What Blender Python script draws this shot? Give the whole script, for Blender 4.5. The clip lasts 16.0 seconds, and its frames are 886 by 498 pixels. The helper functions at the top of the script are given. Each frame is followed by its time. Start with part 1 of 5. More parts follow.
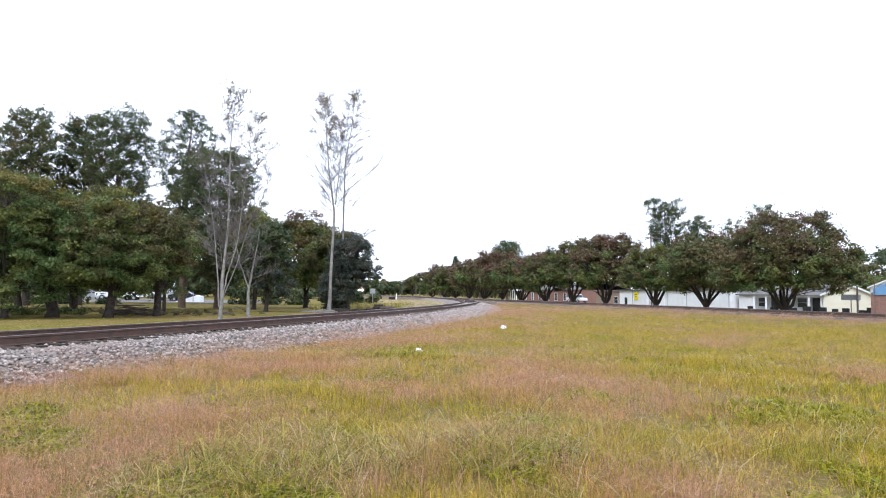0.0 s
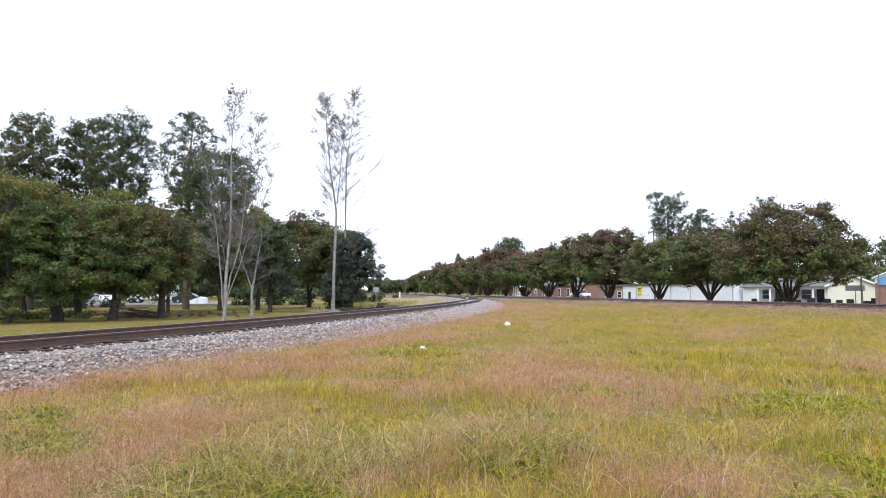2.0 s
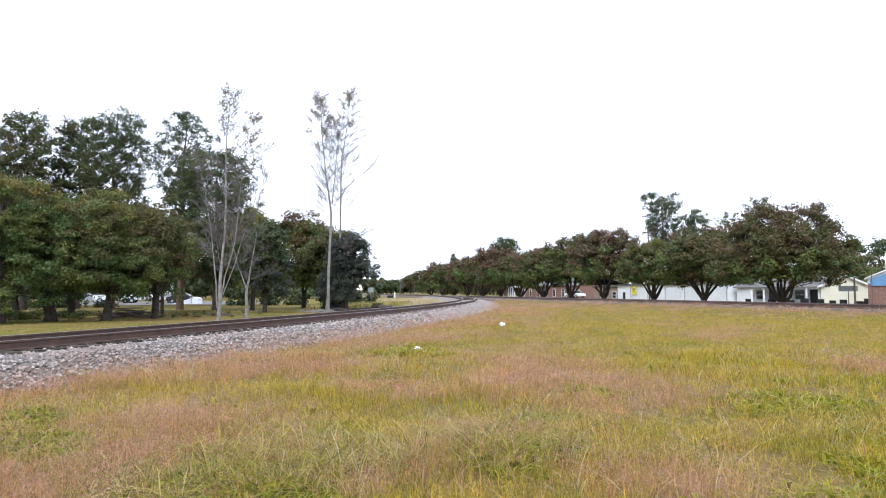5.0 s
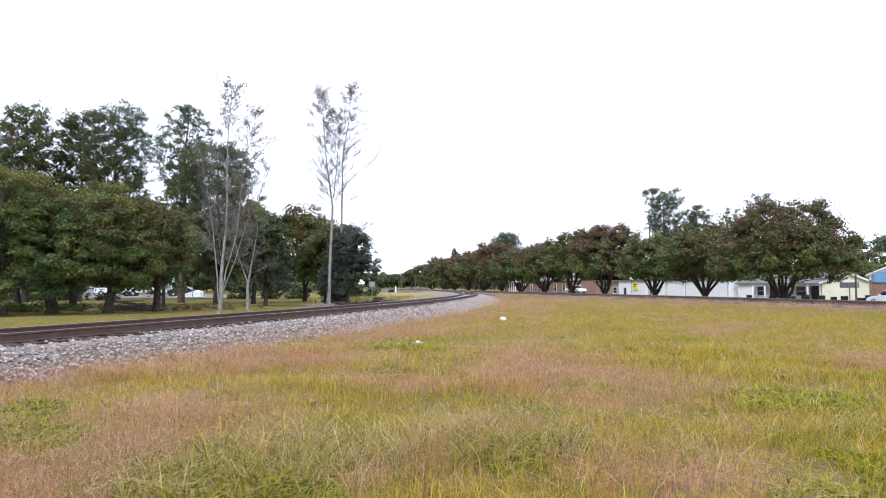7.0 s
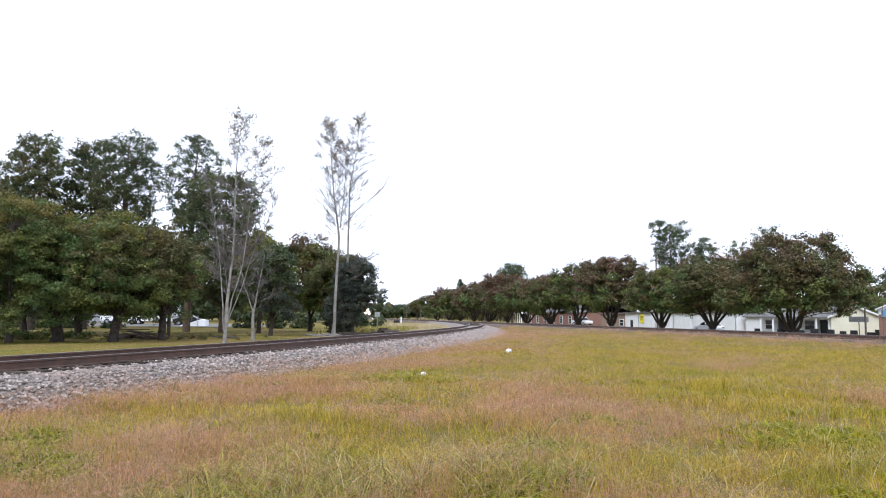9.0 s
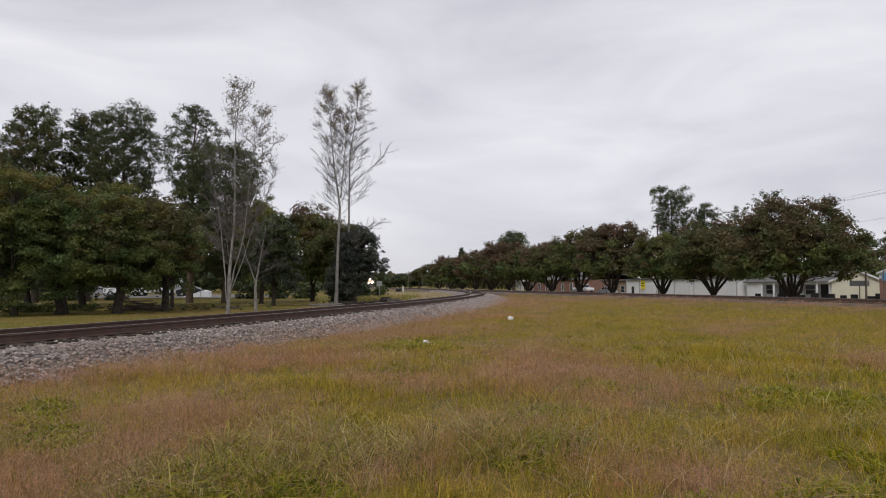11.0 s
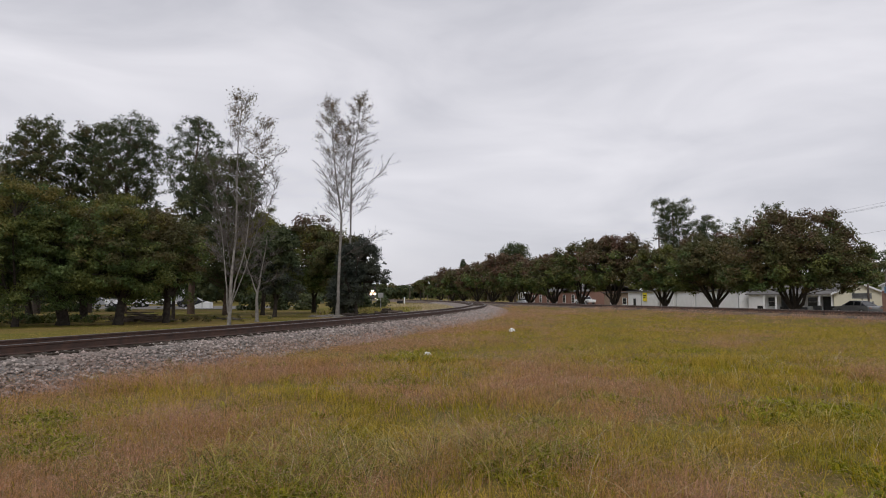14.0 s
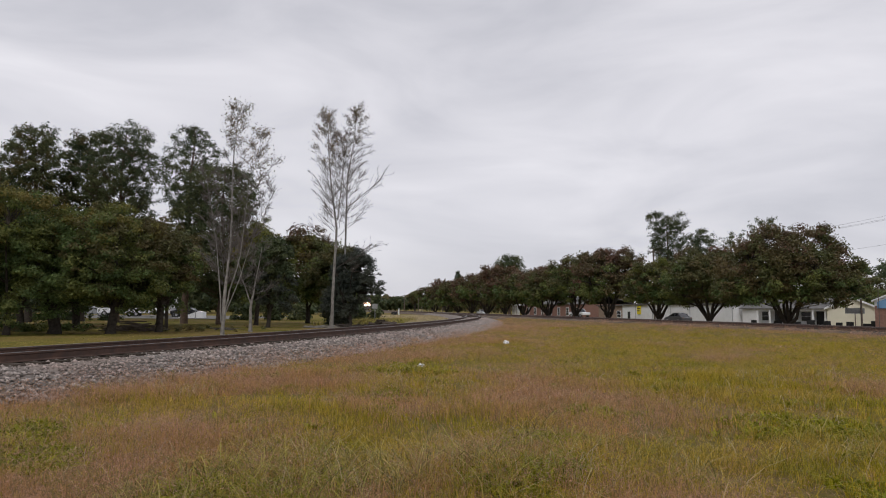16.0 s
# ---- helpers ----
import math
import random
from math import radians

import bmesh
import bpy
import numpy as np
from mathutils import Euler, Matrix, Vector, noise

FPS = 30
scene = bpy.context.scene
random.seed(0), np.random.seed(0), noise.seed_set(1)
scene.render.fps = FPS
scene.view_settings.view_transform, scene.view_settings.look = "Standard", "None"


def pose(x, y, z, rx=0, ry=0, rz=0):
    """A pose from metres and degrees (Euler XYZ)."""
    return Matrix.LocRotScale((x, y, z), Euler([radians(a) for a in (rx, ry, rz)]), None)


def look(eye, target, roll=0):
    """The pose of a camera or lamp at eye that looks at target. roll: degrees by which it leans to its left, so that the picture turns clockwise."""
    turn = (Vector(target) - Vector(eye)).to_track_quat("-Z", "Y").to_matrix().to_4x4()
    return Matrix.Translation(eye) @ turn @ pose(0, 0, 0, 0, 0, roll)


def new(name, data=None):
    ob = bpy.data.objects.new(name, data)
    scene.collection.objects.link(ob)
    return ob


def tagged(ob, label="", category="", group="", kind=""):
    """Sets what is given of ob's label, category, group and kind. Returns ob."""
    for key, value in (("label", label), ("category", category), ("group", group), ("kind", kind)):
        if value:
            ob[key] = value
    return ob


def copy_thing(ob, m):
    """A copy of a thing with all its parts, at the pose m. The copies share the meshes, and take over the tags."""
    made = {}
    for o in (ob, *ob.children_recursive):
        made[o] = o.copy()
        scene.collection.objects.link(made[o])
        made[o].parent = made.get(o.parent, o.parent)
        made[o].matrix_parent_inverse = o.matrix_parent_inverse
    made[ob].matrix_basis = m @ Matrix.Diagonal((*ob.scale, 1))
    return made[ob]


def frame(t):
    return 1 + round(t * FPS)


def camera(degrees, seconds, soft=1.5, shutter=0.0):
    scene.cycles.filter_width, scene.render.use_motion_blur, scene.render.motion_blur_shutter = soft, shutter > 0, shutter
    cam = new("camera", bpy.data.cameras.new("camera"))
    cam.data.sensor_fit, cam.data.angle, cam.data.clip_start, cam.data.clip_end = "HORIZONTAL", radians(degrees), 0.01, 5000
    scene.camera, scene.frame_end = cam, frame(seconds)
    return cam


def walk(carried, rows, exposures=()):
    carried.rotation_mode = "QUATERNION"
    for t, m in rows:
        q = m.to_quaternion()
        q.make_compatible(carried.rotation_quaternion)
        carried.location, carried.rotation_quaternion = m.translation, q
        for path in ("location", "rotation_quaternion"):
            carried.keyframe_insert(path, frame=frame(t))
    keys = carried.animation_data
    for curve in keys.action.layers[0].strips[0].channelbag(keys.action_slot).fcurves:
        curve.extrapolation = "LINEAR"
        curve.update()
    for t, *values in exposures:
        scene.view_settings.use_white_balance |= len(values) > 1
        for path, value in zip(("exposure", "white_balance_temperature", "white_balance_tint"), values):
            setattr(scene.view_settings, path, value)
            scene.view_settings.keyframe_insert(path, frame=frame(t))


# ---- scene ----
cam = camera(67.0, 16.0, 1.0)
EYE = (0.0, 0.0, 1.6)
# seconds, yaw, pitch, roll of the hand-held camera, which stands in one spot
TURNS = [
    (0, 0.065, 3.749, -0.635), (0.5, 0.491, 3.548, -0.240), (1, 0.356, 3.452, 0.027), (1.5, 0.493, 3.738, 0.021),
    (2, 0.347, 3.543, 0.306), (2.5, 0.242, 3.505, 0.246), (3, 0.113, 3.294, 0.186), (3.5, -0.068, 3.246, 0.373),
    (4, -0.028, 3.586, 0.450), (6.5, -0.137, 3.272, -0.086), (7, 0.000, 3.093, 0.000), (7.5, -0.351, 3.019, -0.150),
    (8, -0.140, 3.143, -0.038), (8.5, -0.237, 3.505, -0.084), (9, 0.473, 5.718, -0.467), (9.2, 1.050, 5.450, -0.300),
    (11.3, 0.595, 2.973, 0.166), (11.5, 1.219, 2.996, 0.044), (12, 1.360, 3.628, -0.141), (12.5, 1.639, 3.979, -0.083),
    (13, 1.415, 4.334, 0.248), (13.5, 1.199, 4.364, 0.025), (14, 0.743, 4.037, 0.045), (14.5, 1.077, 4.147, 0.293),
    (15, 1.251, 4.209, 0.301), (15.5, 1.115, 4.953, 0.099), (16, 0.269, 5.021, -0.423),
]
walk(cam, [(t, pose(*EYE, 90 + p, r, y)) for t, y, p, r in TURNS],
     [(0.0, 0.82, 5700, 10), (8.5, 0.78, 5700, 10), (9.2, 0.56, 5800, 10), (11.3, -0.50, 6450, 12), (16.0, -0.52, 6450, 12)])

# ---- light: an overcast autumn sky ----
world = bpy.data.worlds.new("overcast_sky")
scene.world = world
world.use_nodes = True
wt = world.node_tree
wt.nodes.clear()


def wnode(kind, **values):
    n = wt.nodes.new(kind)
    for k, v in values.items():
        n.inputs[k].default_value = v
    return n


SUN_AZ, SUN_EL = radians(200), radians(52)  # from north, clockwise seen from above
w_out = wnode("ShaderNodeOutputWorld")
w_bg = wnode("ShaderNodeBackground", Strength=1.1)
w_sky = wt.nodes.new("ShaderNodeTexSky")
w_sky.sky_type, w_sky.sun_disc = "NISHITA", False
w_sky.sun_elevation, w_sky.sun_rotation = SUN_EL, SUN_AZ
w_dim = wnode("ShaderNodeVectorMath")
w_dim.operation = "SCALE"
w_dim.inputs["Scale"].default_value = 0.1
w_co = wt.nodes.new("ShaderNodeTexCoord")
w_map = wnode("ShaderNodeMapping", Scale=(1.0, 1.0, 3.4), Rotation=(0.0, radians(-6), 0.0))
w_noise = wnode("ShaderNodeTexNoise", Scale=2.6, Detail=5.0, Roughness=0.5, Distortion=0.5)
w_ramp = wt.nodes.new("ShaderNodeValToRGB")
w_ramp.color_ramp.elements[0].position, w_ramp.color_ramp.elements[0].color = 0.30, (0.78, 0.785, 0.84, 1)
w_ramp.color_ramp.elements[1].position, w_ramp.color_ramp.elements[1].color = 0.70, (1.125, 1.115, 1.155, 1)
w_mix = wt.nodes.new("ShaderNodeMixRGB")
w_mix.inputs["Fac"].default_value = 0.93
for a, b in ((w_co.outputs["Generated"], w_map.inputs["Vector"]), (w_map.outputs["Vector"], w_noise.inputs["Vector"]),
             (w_noise.outputs["Fac"], w_ramp.inputs["Fac"]), (w_sky.outputs["Color"], w_dim.inputs[0]),
             (w_dim.outputs["Vector"], w_mix.inputs["Color1"]), (w_ramp.outputs["Color"], w_mix.inputs["Color2"]),
             (w_mix.outputs["Color"], w_bg.inputs["Color"]), (w_bg.outputs["Background"], w_out.inputs["Surface"])):
    wt.links.new(a, b)

sun = new("sun", bpy.data.lights.new("sun", "SUN"))
sun.data.energy, sun.data.angle, sun.data.color = 1.4, radians(25), (1.0, 0.96, 0.9)
sun.matrix_world = look((60 * math.sin(SUN_AZ), 60 * math.cos(SUN_AZ), 60 * math.tan(SUN_EL)), (0, 0, 0))

# ---- materials ----


def material(name, c1, c2, scale=4.0, rough=0.8, metal=0.0, bump=0.0, fine=40.0, island=0.0, objects=0.0, c3=None, big=0.4, sheen=0.0, through_light=0.0):
    """Two colours mixed by noise at one scale, a third by noise at a larger one, relief, and a spread from piece to piece."""
    m = bpy.data.materials.new(name)
    m.use_nodes = True
    nt = m.node_tree
    bsdf = nt.nodes["Principled BSDF"]
    bsdf.inputs["Roughness"].default_value, bsdf.inputs["Metallic"].default_value = rough, metal
    bsdf.inputs["Specular IOR Level"].default_value = 0.08 if rough >= 0.9 else 0.2 if through_light else 0.5
    geo = nt.nodes.new("ShaderNodeNewGeometry")

    def noise_node(s, detail=4.0):
        n = nt.nodes.new("ShaderNodeTexNoise")
        n.inputs["Scale"].default_value, n.inputs["Detail"].default_value = s, detail
        nt.links.new(geo.outputs["Position"], n.inputs["Vector"])
        return n.outputs["Fac"]

    def ramp(fac, a, b):
        r = nt.nodes.new("ShaderNodeMapRange")
        r.inputs["From Min"].default_value, r.inputs["From Max"].default_value = a, b
        nt.links.new(fac, r.inputs["Value"])
        return r.outputs["Result"]

    def mix(fac, a, b, mode="MIX"):
        n = nt.nodes.new("ShaderNodeMixRGB")
        n.blend_type = mode
        for v, i in ((fac, "Fac"), (a, "Color1"), (b, "Color2")):
            if isinstance(v, (int, float)):
                n.inputs[i].default_value = v
            elif isinstance(v, tuple):
                n.inputs[i].default_value = (*v, 1)
            else:
                nt.links.new(v, n.inputs[i])
        return n.outputs["Color"]

    col = mix(ramp(noise_node(scale), 0.35, 0.65), c1, c2)
    if c3:
        col = mix(ramp(noise_node(big), 0.42, 0.6), col, c3)
    for amount, socket in ((island, geo.outputs["Random Per Island"]), (objects, None)):
        if amount:
            if socket is None:
                socket = nt.nodes.new("ShaderNodeObjectInfo").outputs["Random"]
            hsv = nt.nodes.new("ShaderNodeHueSaturation")
            nt.links.new(col, hsv.inputs["Color"])
            r = nt.nodes.new("ShaderNodeMapRange")
            r.inputs["To Min"].default_value, r.inputs["To Max"].default_value = 1 - amount, 1 + amount
            nt.links.new(socket, r.inputs["Value"])
            nt.links.new(r.outputs["Result"], hsv.inputs["Value"])
            h = nt.nodes.new("ShaderNodeMapRange")
            h.inputs["To Min"].default_value, h.inputs["To Max"].default_value = 0.5 + amount * 0.025, 0.5 - amount * 0.025
            nt.links.new(socket, h.inputs["Value"])
            nt.links.new(h.outputs["Result"], hsv.inputs["Hue"])
            col = hsv.outputs["Color"]
    nt.links.new(col, bsdf.inputs["Base Color"])
    if bump:
        b = nt.nodes.new("ShaderNodeBump")
        b.inputs["Strength"].default_value = bump
        b.inputs["Distance"].default_value = 0.02
        nt.links.new(noise_node(fine, 6.0), b.inputs["Height"])
        nt.links.new(b.outputs["Normal"], bsdf.inputs["Normal"])
    if through_light:
        tr = nt.nodes.new("ShaderNodeBsdfTranslucent")
        nt.links.new(col, tr.inputs["Color"])
        mx = nt.nodes.new("ShaderNodeMixShader")
        mx.inputs["Fac"].default_value = through_light
        nt.links.new(bsdf.outputs["BSDF"], mx.inputs[1])
        nt.links.new(tr.outputs["BSDF"], mx.inputs[2])
        nt.links.new(mx.outputs["Shader"], nt.nodes["Material Output"].inputs["Surface"])
    return m


def glow(name, colour, strength):
    m = bpy.data.materials.new(name)
    m.use_nodes = True
    b = m.node_tree.nodes["Principled BSDF"]
    b.inputs["Base Color"].default_value = (*colour, 1)
    b.inputs["Emission Color"].default_value = (*colour, 1)
    b.inputs["Emission Strength"].default_value = strength
    return m


M_FIELD = material("field_thatch", (0.18, 0.138, 0.04), (0.11, 0.094, 0.028), 9.0, 0.95, bump=1.0, fine=45, c3=(0.165, 0.115, 0.048), big=0.6)
M_LAWN = material("mown_lawn", (0.15, 0.13, 0.024), (0.10, 0.10, 0.019), 1.2, 0.95, bump=0.6, fine=25, c3=(0.19, 0.135, 0.05), big=0.16)
M_BALLAST = material("ballast_bed", (0.24, 0.215, 0.195), (0.12, 0.108, 0.10), 16.0, 0.9, bump=1.0, fine=22, c3=(0.23, 0.19, 0.165), big=0.7)
M_BALLAST_DARK = material("oily_ballast_bed", (0.13, 0.105, 0.09), (0.07, 0.06, 0.053), 14.0, 0.9, bump=1.0, fine=22, c3=(0.17, 0.125, 0.09), big=0.7)
M_STONE = material("ballast_stone", (0.385, 0.34, 0.305), (0.19, 0.163, 0.147), 6.0, 0.85, bump=0.4, fine=60, island=0.6, c3=(0.29, 0.235, 0.205), big=0.6)
M_RUST = material("rusty_rail_side", (0.108, 0.058, 0.04), (0.064, 0.04, 0.032), 5.0, 0.75, 0.1, bump=0.3, fine=60)
M_STEEL = material("worn_rail_head", (0.22, 0.21, 0.20), (0.15, 0.13, 0.12), 3.0, 0.32, 0.9)
M_TIE = material("creosoted_tie", (0.055, 0.042, 0.034), (0.10, 0.085, 0.07), 6.0, 0.9, bump=0.5, fine=50, objects=0.3)
M_BARK = material("dark_bark", (0.04, 0.033, 0.028), (0.07, 0.06, 0.05), 7.0, 0.95, bump=0.9, fine=18)
M_PINEBARK = material("pine_bark", (0.09, 0.065, 0.05), (0.15, 0.11, 0.085), 6.0, 0.95, bump=0.9, fine=14)
M_PALEBARK = material("pale_grey_bark", (0.29, 0.272, 0.25), (0.18, 0.168, 0.152), 4.0, 0.9, bump=0.5, fine=25)
M_TWIG = material("grey_twigs", (0.18, 0.16, 0.15), (0.125, 0.11, 0.10), 4.0, 0.9)
LEAF = dict(scale=1.1, rough=0.5, island=0.38, through_light=0.27)
M_LEAF_GREEN = material("green_leaves", (0.096, 0.14, 0.042), (0.066, 0.104, 0.038), c3=(0.15, 0.165, 0.047), big=0.55, **LEAF)
M_LEAF_OLIVE = material("olive_autumn_leaves", (0.104, 0.108, 0.038), (0.078, 0.09, 0.034), c3=(0.128, 0.10, 0.044), big=0.4, **LEAF)
M_LEAF_RED = material("reddening_leaves", (0.118, 0.083, 0.045), (0.095, 0.088, 0.04), c3=(0.135, 0.074, 0.048), big=0.3, **LEAF)
M_LEAF_YELLOW = material("yellowing_leaves", (0.155, 0.163, 0.036), (0.115, 0.135, 0.034), c3=(0.175, 0.145, 0.042), big=0.4, **LEAF)
M_LEAF_DARK = material("dark_cedar_foliage", (0.064, 0.078, 0.062), (0.046, 0.058, 0.048), c3=(0.082, 0.09, 0.068), big=0.6, **LEAF)
M_NEEDLE = material("pine_needles", (0.07, 0.094, 0.042), (0.05, 0.072, 0.036), c3=(0.102, 0.114, 0.048), big=0.35, **LEAF)
M_LEAF_SPARSE = material("sparse_poplar_leaves", (0.19, 0.17, 0.075), (0.14, 0.135, 0.07), c3=(0.2, 0.14, 0.075), big=0.6, **LEAF)
GRASS = dict(rough=0.6, through_light=0.3)
M_GRASS_PINK = material("pinkish_seed_grass", (0.47, 0.26, 0.11), (0.375, 0.228, 0.078), 1.6, island=0.6, c3=(0.46, 0.265, 0.165), big=0.7, **GRASS)
M_GRASS_YELLOW = material("yellow_green_grass", (0.41, 0.318, 0.020), (0.25, 0.238, 0.013), 1.1, island=0.65, c3=(0.41, 0.30, 0.05), big=0.6, **GRASS)
M_GRASS_GREEN = material("green_weed_leaves", (0.185, 0.205, 0.012), (0.28, 0.27, 0.016), 1.2, island=0.5, **GRASS)
M_SEED = material("reddish_seed_heads", (0.47, 0.28, 0.17), (0.40, 0.25, 0.125), 1.4, island=0.5, c3=(0.47, 0.29, 0.215), big=0.5, **GRASS)
M_GRASS_ARCH = material("olive_arching_blades", (0.36, 0.32, 0.075), (0.22, 0.225, 0.035), 1.2, island=0.75, c3=(0.35, 0.29, 0.11), big=0.8, **GRASS)
M_GRASS_STRAW = material("dry_straw_stalks", (0.54, 0.45, 0.29), (0.43, 0.35, 0.20), 1.5, island=0.3, **GRASS)
M_THATCH = material("dry_brown_thatch", (0.33, 0.235, 0.095), (0.22, 0.165, 0.06), 2.0, island=0.7, **GRASS)
M_LAWN_BLADE = material("lawn_blades", (0.25, 0.225, 0.03), (0.17, 0.18, 0.025), 0.5, island=0.4, c3=(0.40, 0.29, 0.09), big=0.12, **GRASS)
M_ASPHALT = material("street_asphalt", (0.06, 0.06, 0.062), (0.045, 0.045, 0.047), 3.0, 0.9, bump=0.3, fine=80)
M_CONCRETE = material("pale_concrete", (0.19, 0.183, 0.172), (0.14, 0.135, 0.127), 1.0, 0.9, bump=0.2, fine=40)
M_WHITE = material("white_paint", (0.82, 0.83, 0.84), (0.76, 0.77, 0.78), 1.5, 0.6)
M_CREAM = material("cream_siding", (0.78, 0.745, 0.60), (0.73, 0.695, 0.55), 1.2, 0.7)
M_YELLOW = material("yellow_paint", (0.80, 0.66, 0.02), (0.72, 0.60, 0.03), 1.0, 0.5)
M_BLUE = material("blue_panel", (0.15, 0.30, 0.50), (0.11, 0.25, 0.43), 1.0, 0.5)
M_ROOF = material("grey_shingle", (0.17, 0.165, 0.16), (0.12, 0.118, 0.115), 3.0, 0.9, bump=0.4, fine=15)
M_BRICK = material("red_brick", (0.29, 0.17, 0.135), (0.22, 0.13, 0.105), 5.0, 0.9, bump=0.3, fine=20)
M_TAN = material("tan_brick", (0.33, 0.25, 0.19), (0.27, 0.20, 0.155), 4.0, 0.9, bump=0.3, fine=20)
M_DARK = material("dark_opening", (0.03, 0.032, 0.036), (0.02, 0.021, 0.023), 2.0, 0.25)
M_BLACK = material("black_rubber", (0.02, 0.02, 0.02), (0.03, 0.03, 0.03), 6.0, 0.8)
M_GLASS = material("dark_glass", (0.03, 0.035, 0.04), (0.02, 0.022, 0.025), 2.0, 0.08)
M_CHROME = material("bright_metal", (0.6, 0.6, 0.62), (0.5, 0.5, 0.52), 3.0, 0.3, 0.9)
M_GALV = material("galvanised_steel", (0.42, 0.43, 0.44), (0.34, 0.35, 0.36), 6.0, 0.5, 0.6)
M_POLE = material("weathered_pole", (0.17, 0.135, 0.11), (0.12, 0.10, 0.085), 5.0, 0.95, bump=0.5, fine=20)
M_PLASTIC = material("white_plastic_bag", (0.85, 0.85, 0.86), (0.78, 0.78, 0.80), 9.0, 0.45)

# ---- builders ----


def mesh_ob(name, verts, faces, mat, parent=None, label="", smooth=False):
    me = bpy.data.meshes.new(name)
    me.from_pydata([tuple(v) for v in verts], [], faces)
    me.materials.append(mat)
    if smooth:
        me.polygons.foreach_set("use_smooth", [True] * len(me.polygons))
    ob = new(name, me)
    if parent:
        ob.parent = parent
    if label:
        ob["label"] = label
    return ob


def poly_mesh(name, co, tris, mat, parent=None, per=3):
    """A mesh from arrays: co (n, 3) and faces (m, per)."""
    me = bpy.data.meshes.new(name)
    n, m = len(co), len(tris)
    me.vertices.add(n)
    me.vertices.foreach_set("co", np.asarray(co, np.float32).ravel())
    me.loops.add(m * per)
    me.loops.foreach_set("vertex_index", np.asarray(tris, np.int32).ravel())
    me.polygons.add(m)
    me.polygons.foreach_set("loop_start", np.arange(0, m * per, per, dtype=np.int32))
    me.update(calc_edges=True)
    me.materials.append(mat)
    ob = new(name, me)
    if parent:
        ob.parent = parent
    return ob


def part(name, bm, mat, parent, label=""):
    me = bpy.data.meshes.new(name)
    bm.to_mesh(me)
    bm.free()
    me.materials.append(mat)
    ob = new(name, me)
    ob.parent = parent
    if label:
        ob["label"] = label
    return ob


def thing(name, m, label, category, group="", kind=""):
    ob = new(name)
    ob.empty_display_size = 0.2
    ob.matrix_basis = m
    return tagged(ob, label, category, group, kind)


def box(x0, x1, y0, y1, z0, z1, bevel=0.0, bm=None):
    bm = bm or bmesh.new()
    r = bmesh.ops.create_cube(bm, size=1.0, matrix=Matrix.Translation(((x0 + x1) / 2, (y0 + y1) / 2, (z0 + z1) / 2)) @ Matrix.Diagonal((x1 - x0, y1 - y0, z1 - z0, 1)))
    if bevel:
        es = list({e for v in r["verts"] for e in v.link_edges})
        bmesh.ops.bevel(bm, geom=es, offset=bevel, segments=2, affect="EDGES")
    return bm


def cyl(p0, p1, r0, r1=None, seg=10, bm=None):
    bm = bm or bmesh.new()
    p0, p1 = Vector(p0), Vector(p1)
    turn = (p1 - p0).to_track_quat("Z", "Y").to_matrix().to_4x4()
    bmesh.ops.create_cone(bm, cap_ends=True, segments=seg, radius1=r0, radius2=r0 if r1 is None else r1, depth=(p1 - p0).length,
                          matrix=Matrix.Translation((p0 + p1) / 2) @ turn)
    return bm


def prism(outline, y0, y1, bm=None):
    """An outline of (x, z) drawn out from y0 to y1."""
    bm = bm or bmesh.new()
    a = [bm.verts.new((x, y0, z)) for x, z in outline]
    b = [bm.verts.new((x, y1, z)) for x, z in outline]
    n = len(a)
    bm.faces.new(a)
    bm.faces.new(b[::-1])
    for i in range(n):
        bm.faces.new((a[i], b[i], b[(i + 1) % n], a[(i + 1) % n]))
    bmesh.ops.recalc_face_normals(bm, faces=bm.faces[:])
    return bm


# ---- the plan: two tracks that meet, a street beside the far one ----
SLOPE = -0.2523
LONG = math.hypot(1, SLOPE)
ALONG = (SLOPE / LONG, 1 / LONG)
SIDE = (1 / LONG, -SLOPE / LONG)
YAW = math.degrees(math.atan(-SLOPE))


def main_x(y):
    """The middle of the main track: straight, then bending a little in the distance."""
    u = max(y - 250, 0)
    return 35.6 - 0.2585 * y + 0.0024 * min(u, 25) ** 2 + max(u - 25, 0) * 0.12


def spur_x(y):
    """The middle of the connecting track, a curve that leaves the main track."""
    u = max(148 - y, 0)
    return main_x(y) - 0.0022 * u * u - 1.6 * (1 - math.exp(-u / 22))


def beside(c, y):
    """A place on a line along the main track."""
    return c + SLOPE * y


def centreline(fx, y0, y1, step):
    pts = []
    y = y0
    while y < y1:
        a, b = fx(y - 0.1), fx(y + 0.1)
        l = math.hypot(b - a, 0.2)
        t = ((b - a) / l, 0.2 / l)
        pts.append((fx(y), y, t[0], t[1]))
        y += step * t[1]
    return pts


RAIL_BASE = 0.47


def lumps(x, y):
    return 0.05 * noise.noise((x * 0.25, y * 0.25, 3.0)) + 0.03 * noise.noise((x * 0.9, y * 0.9, 7.0))


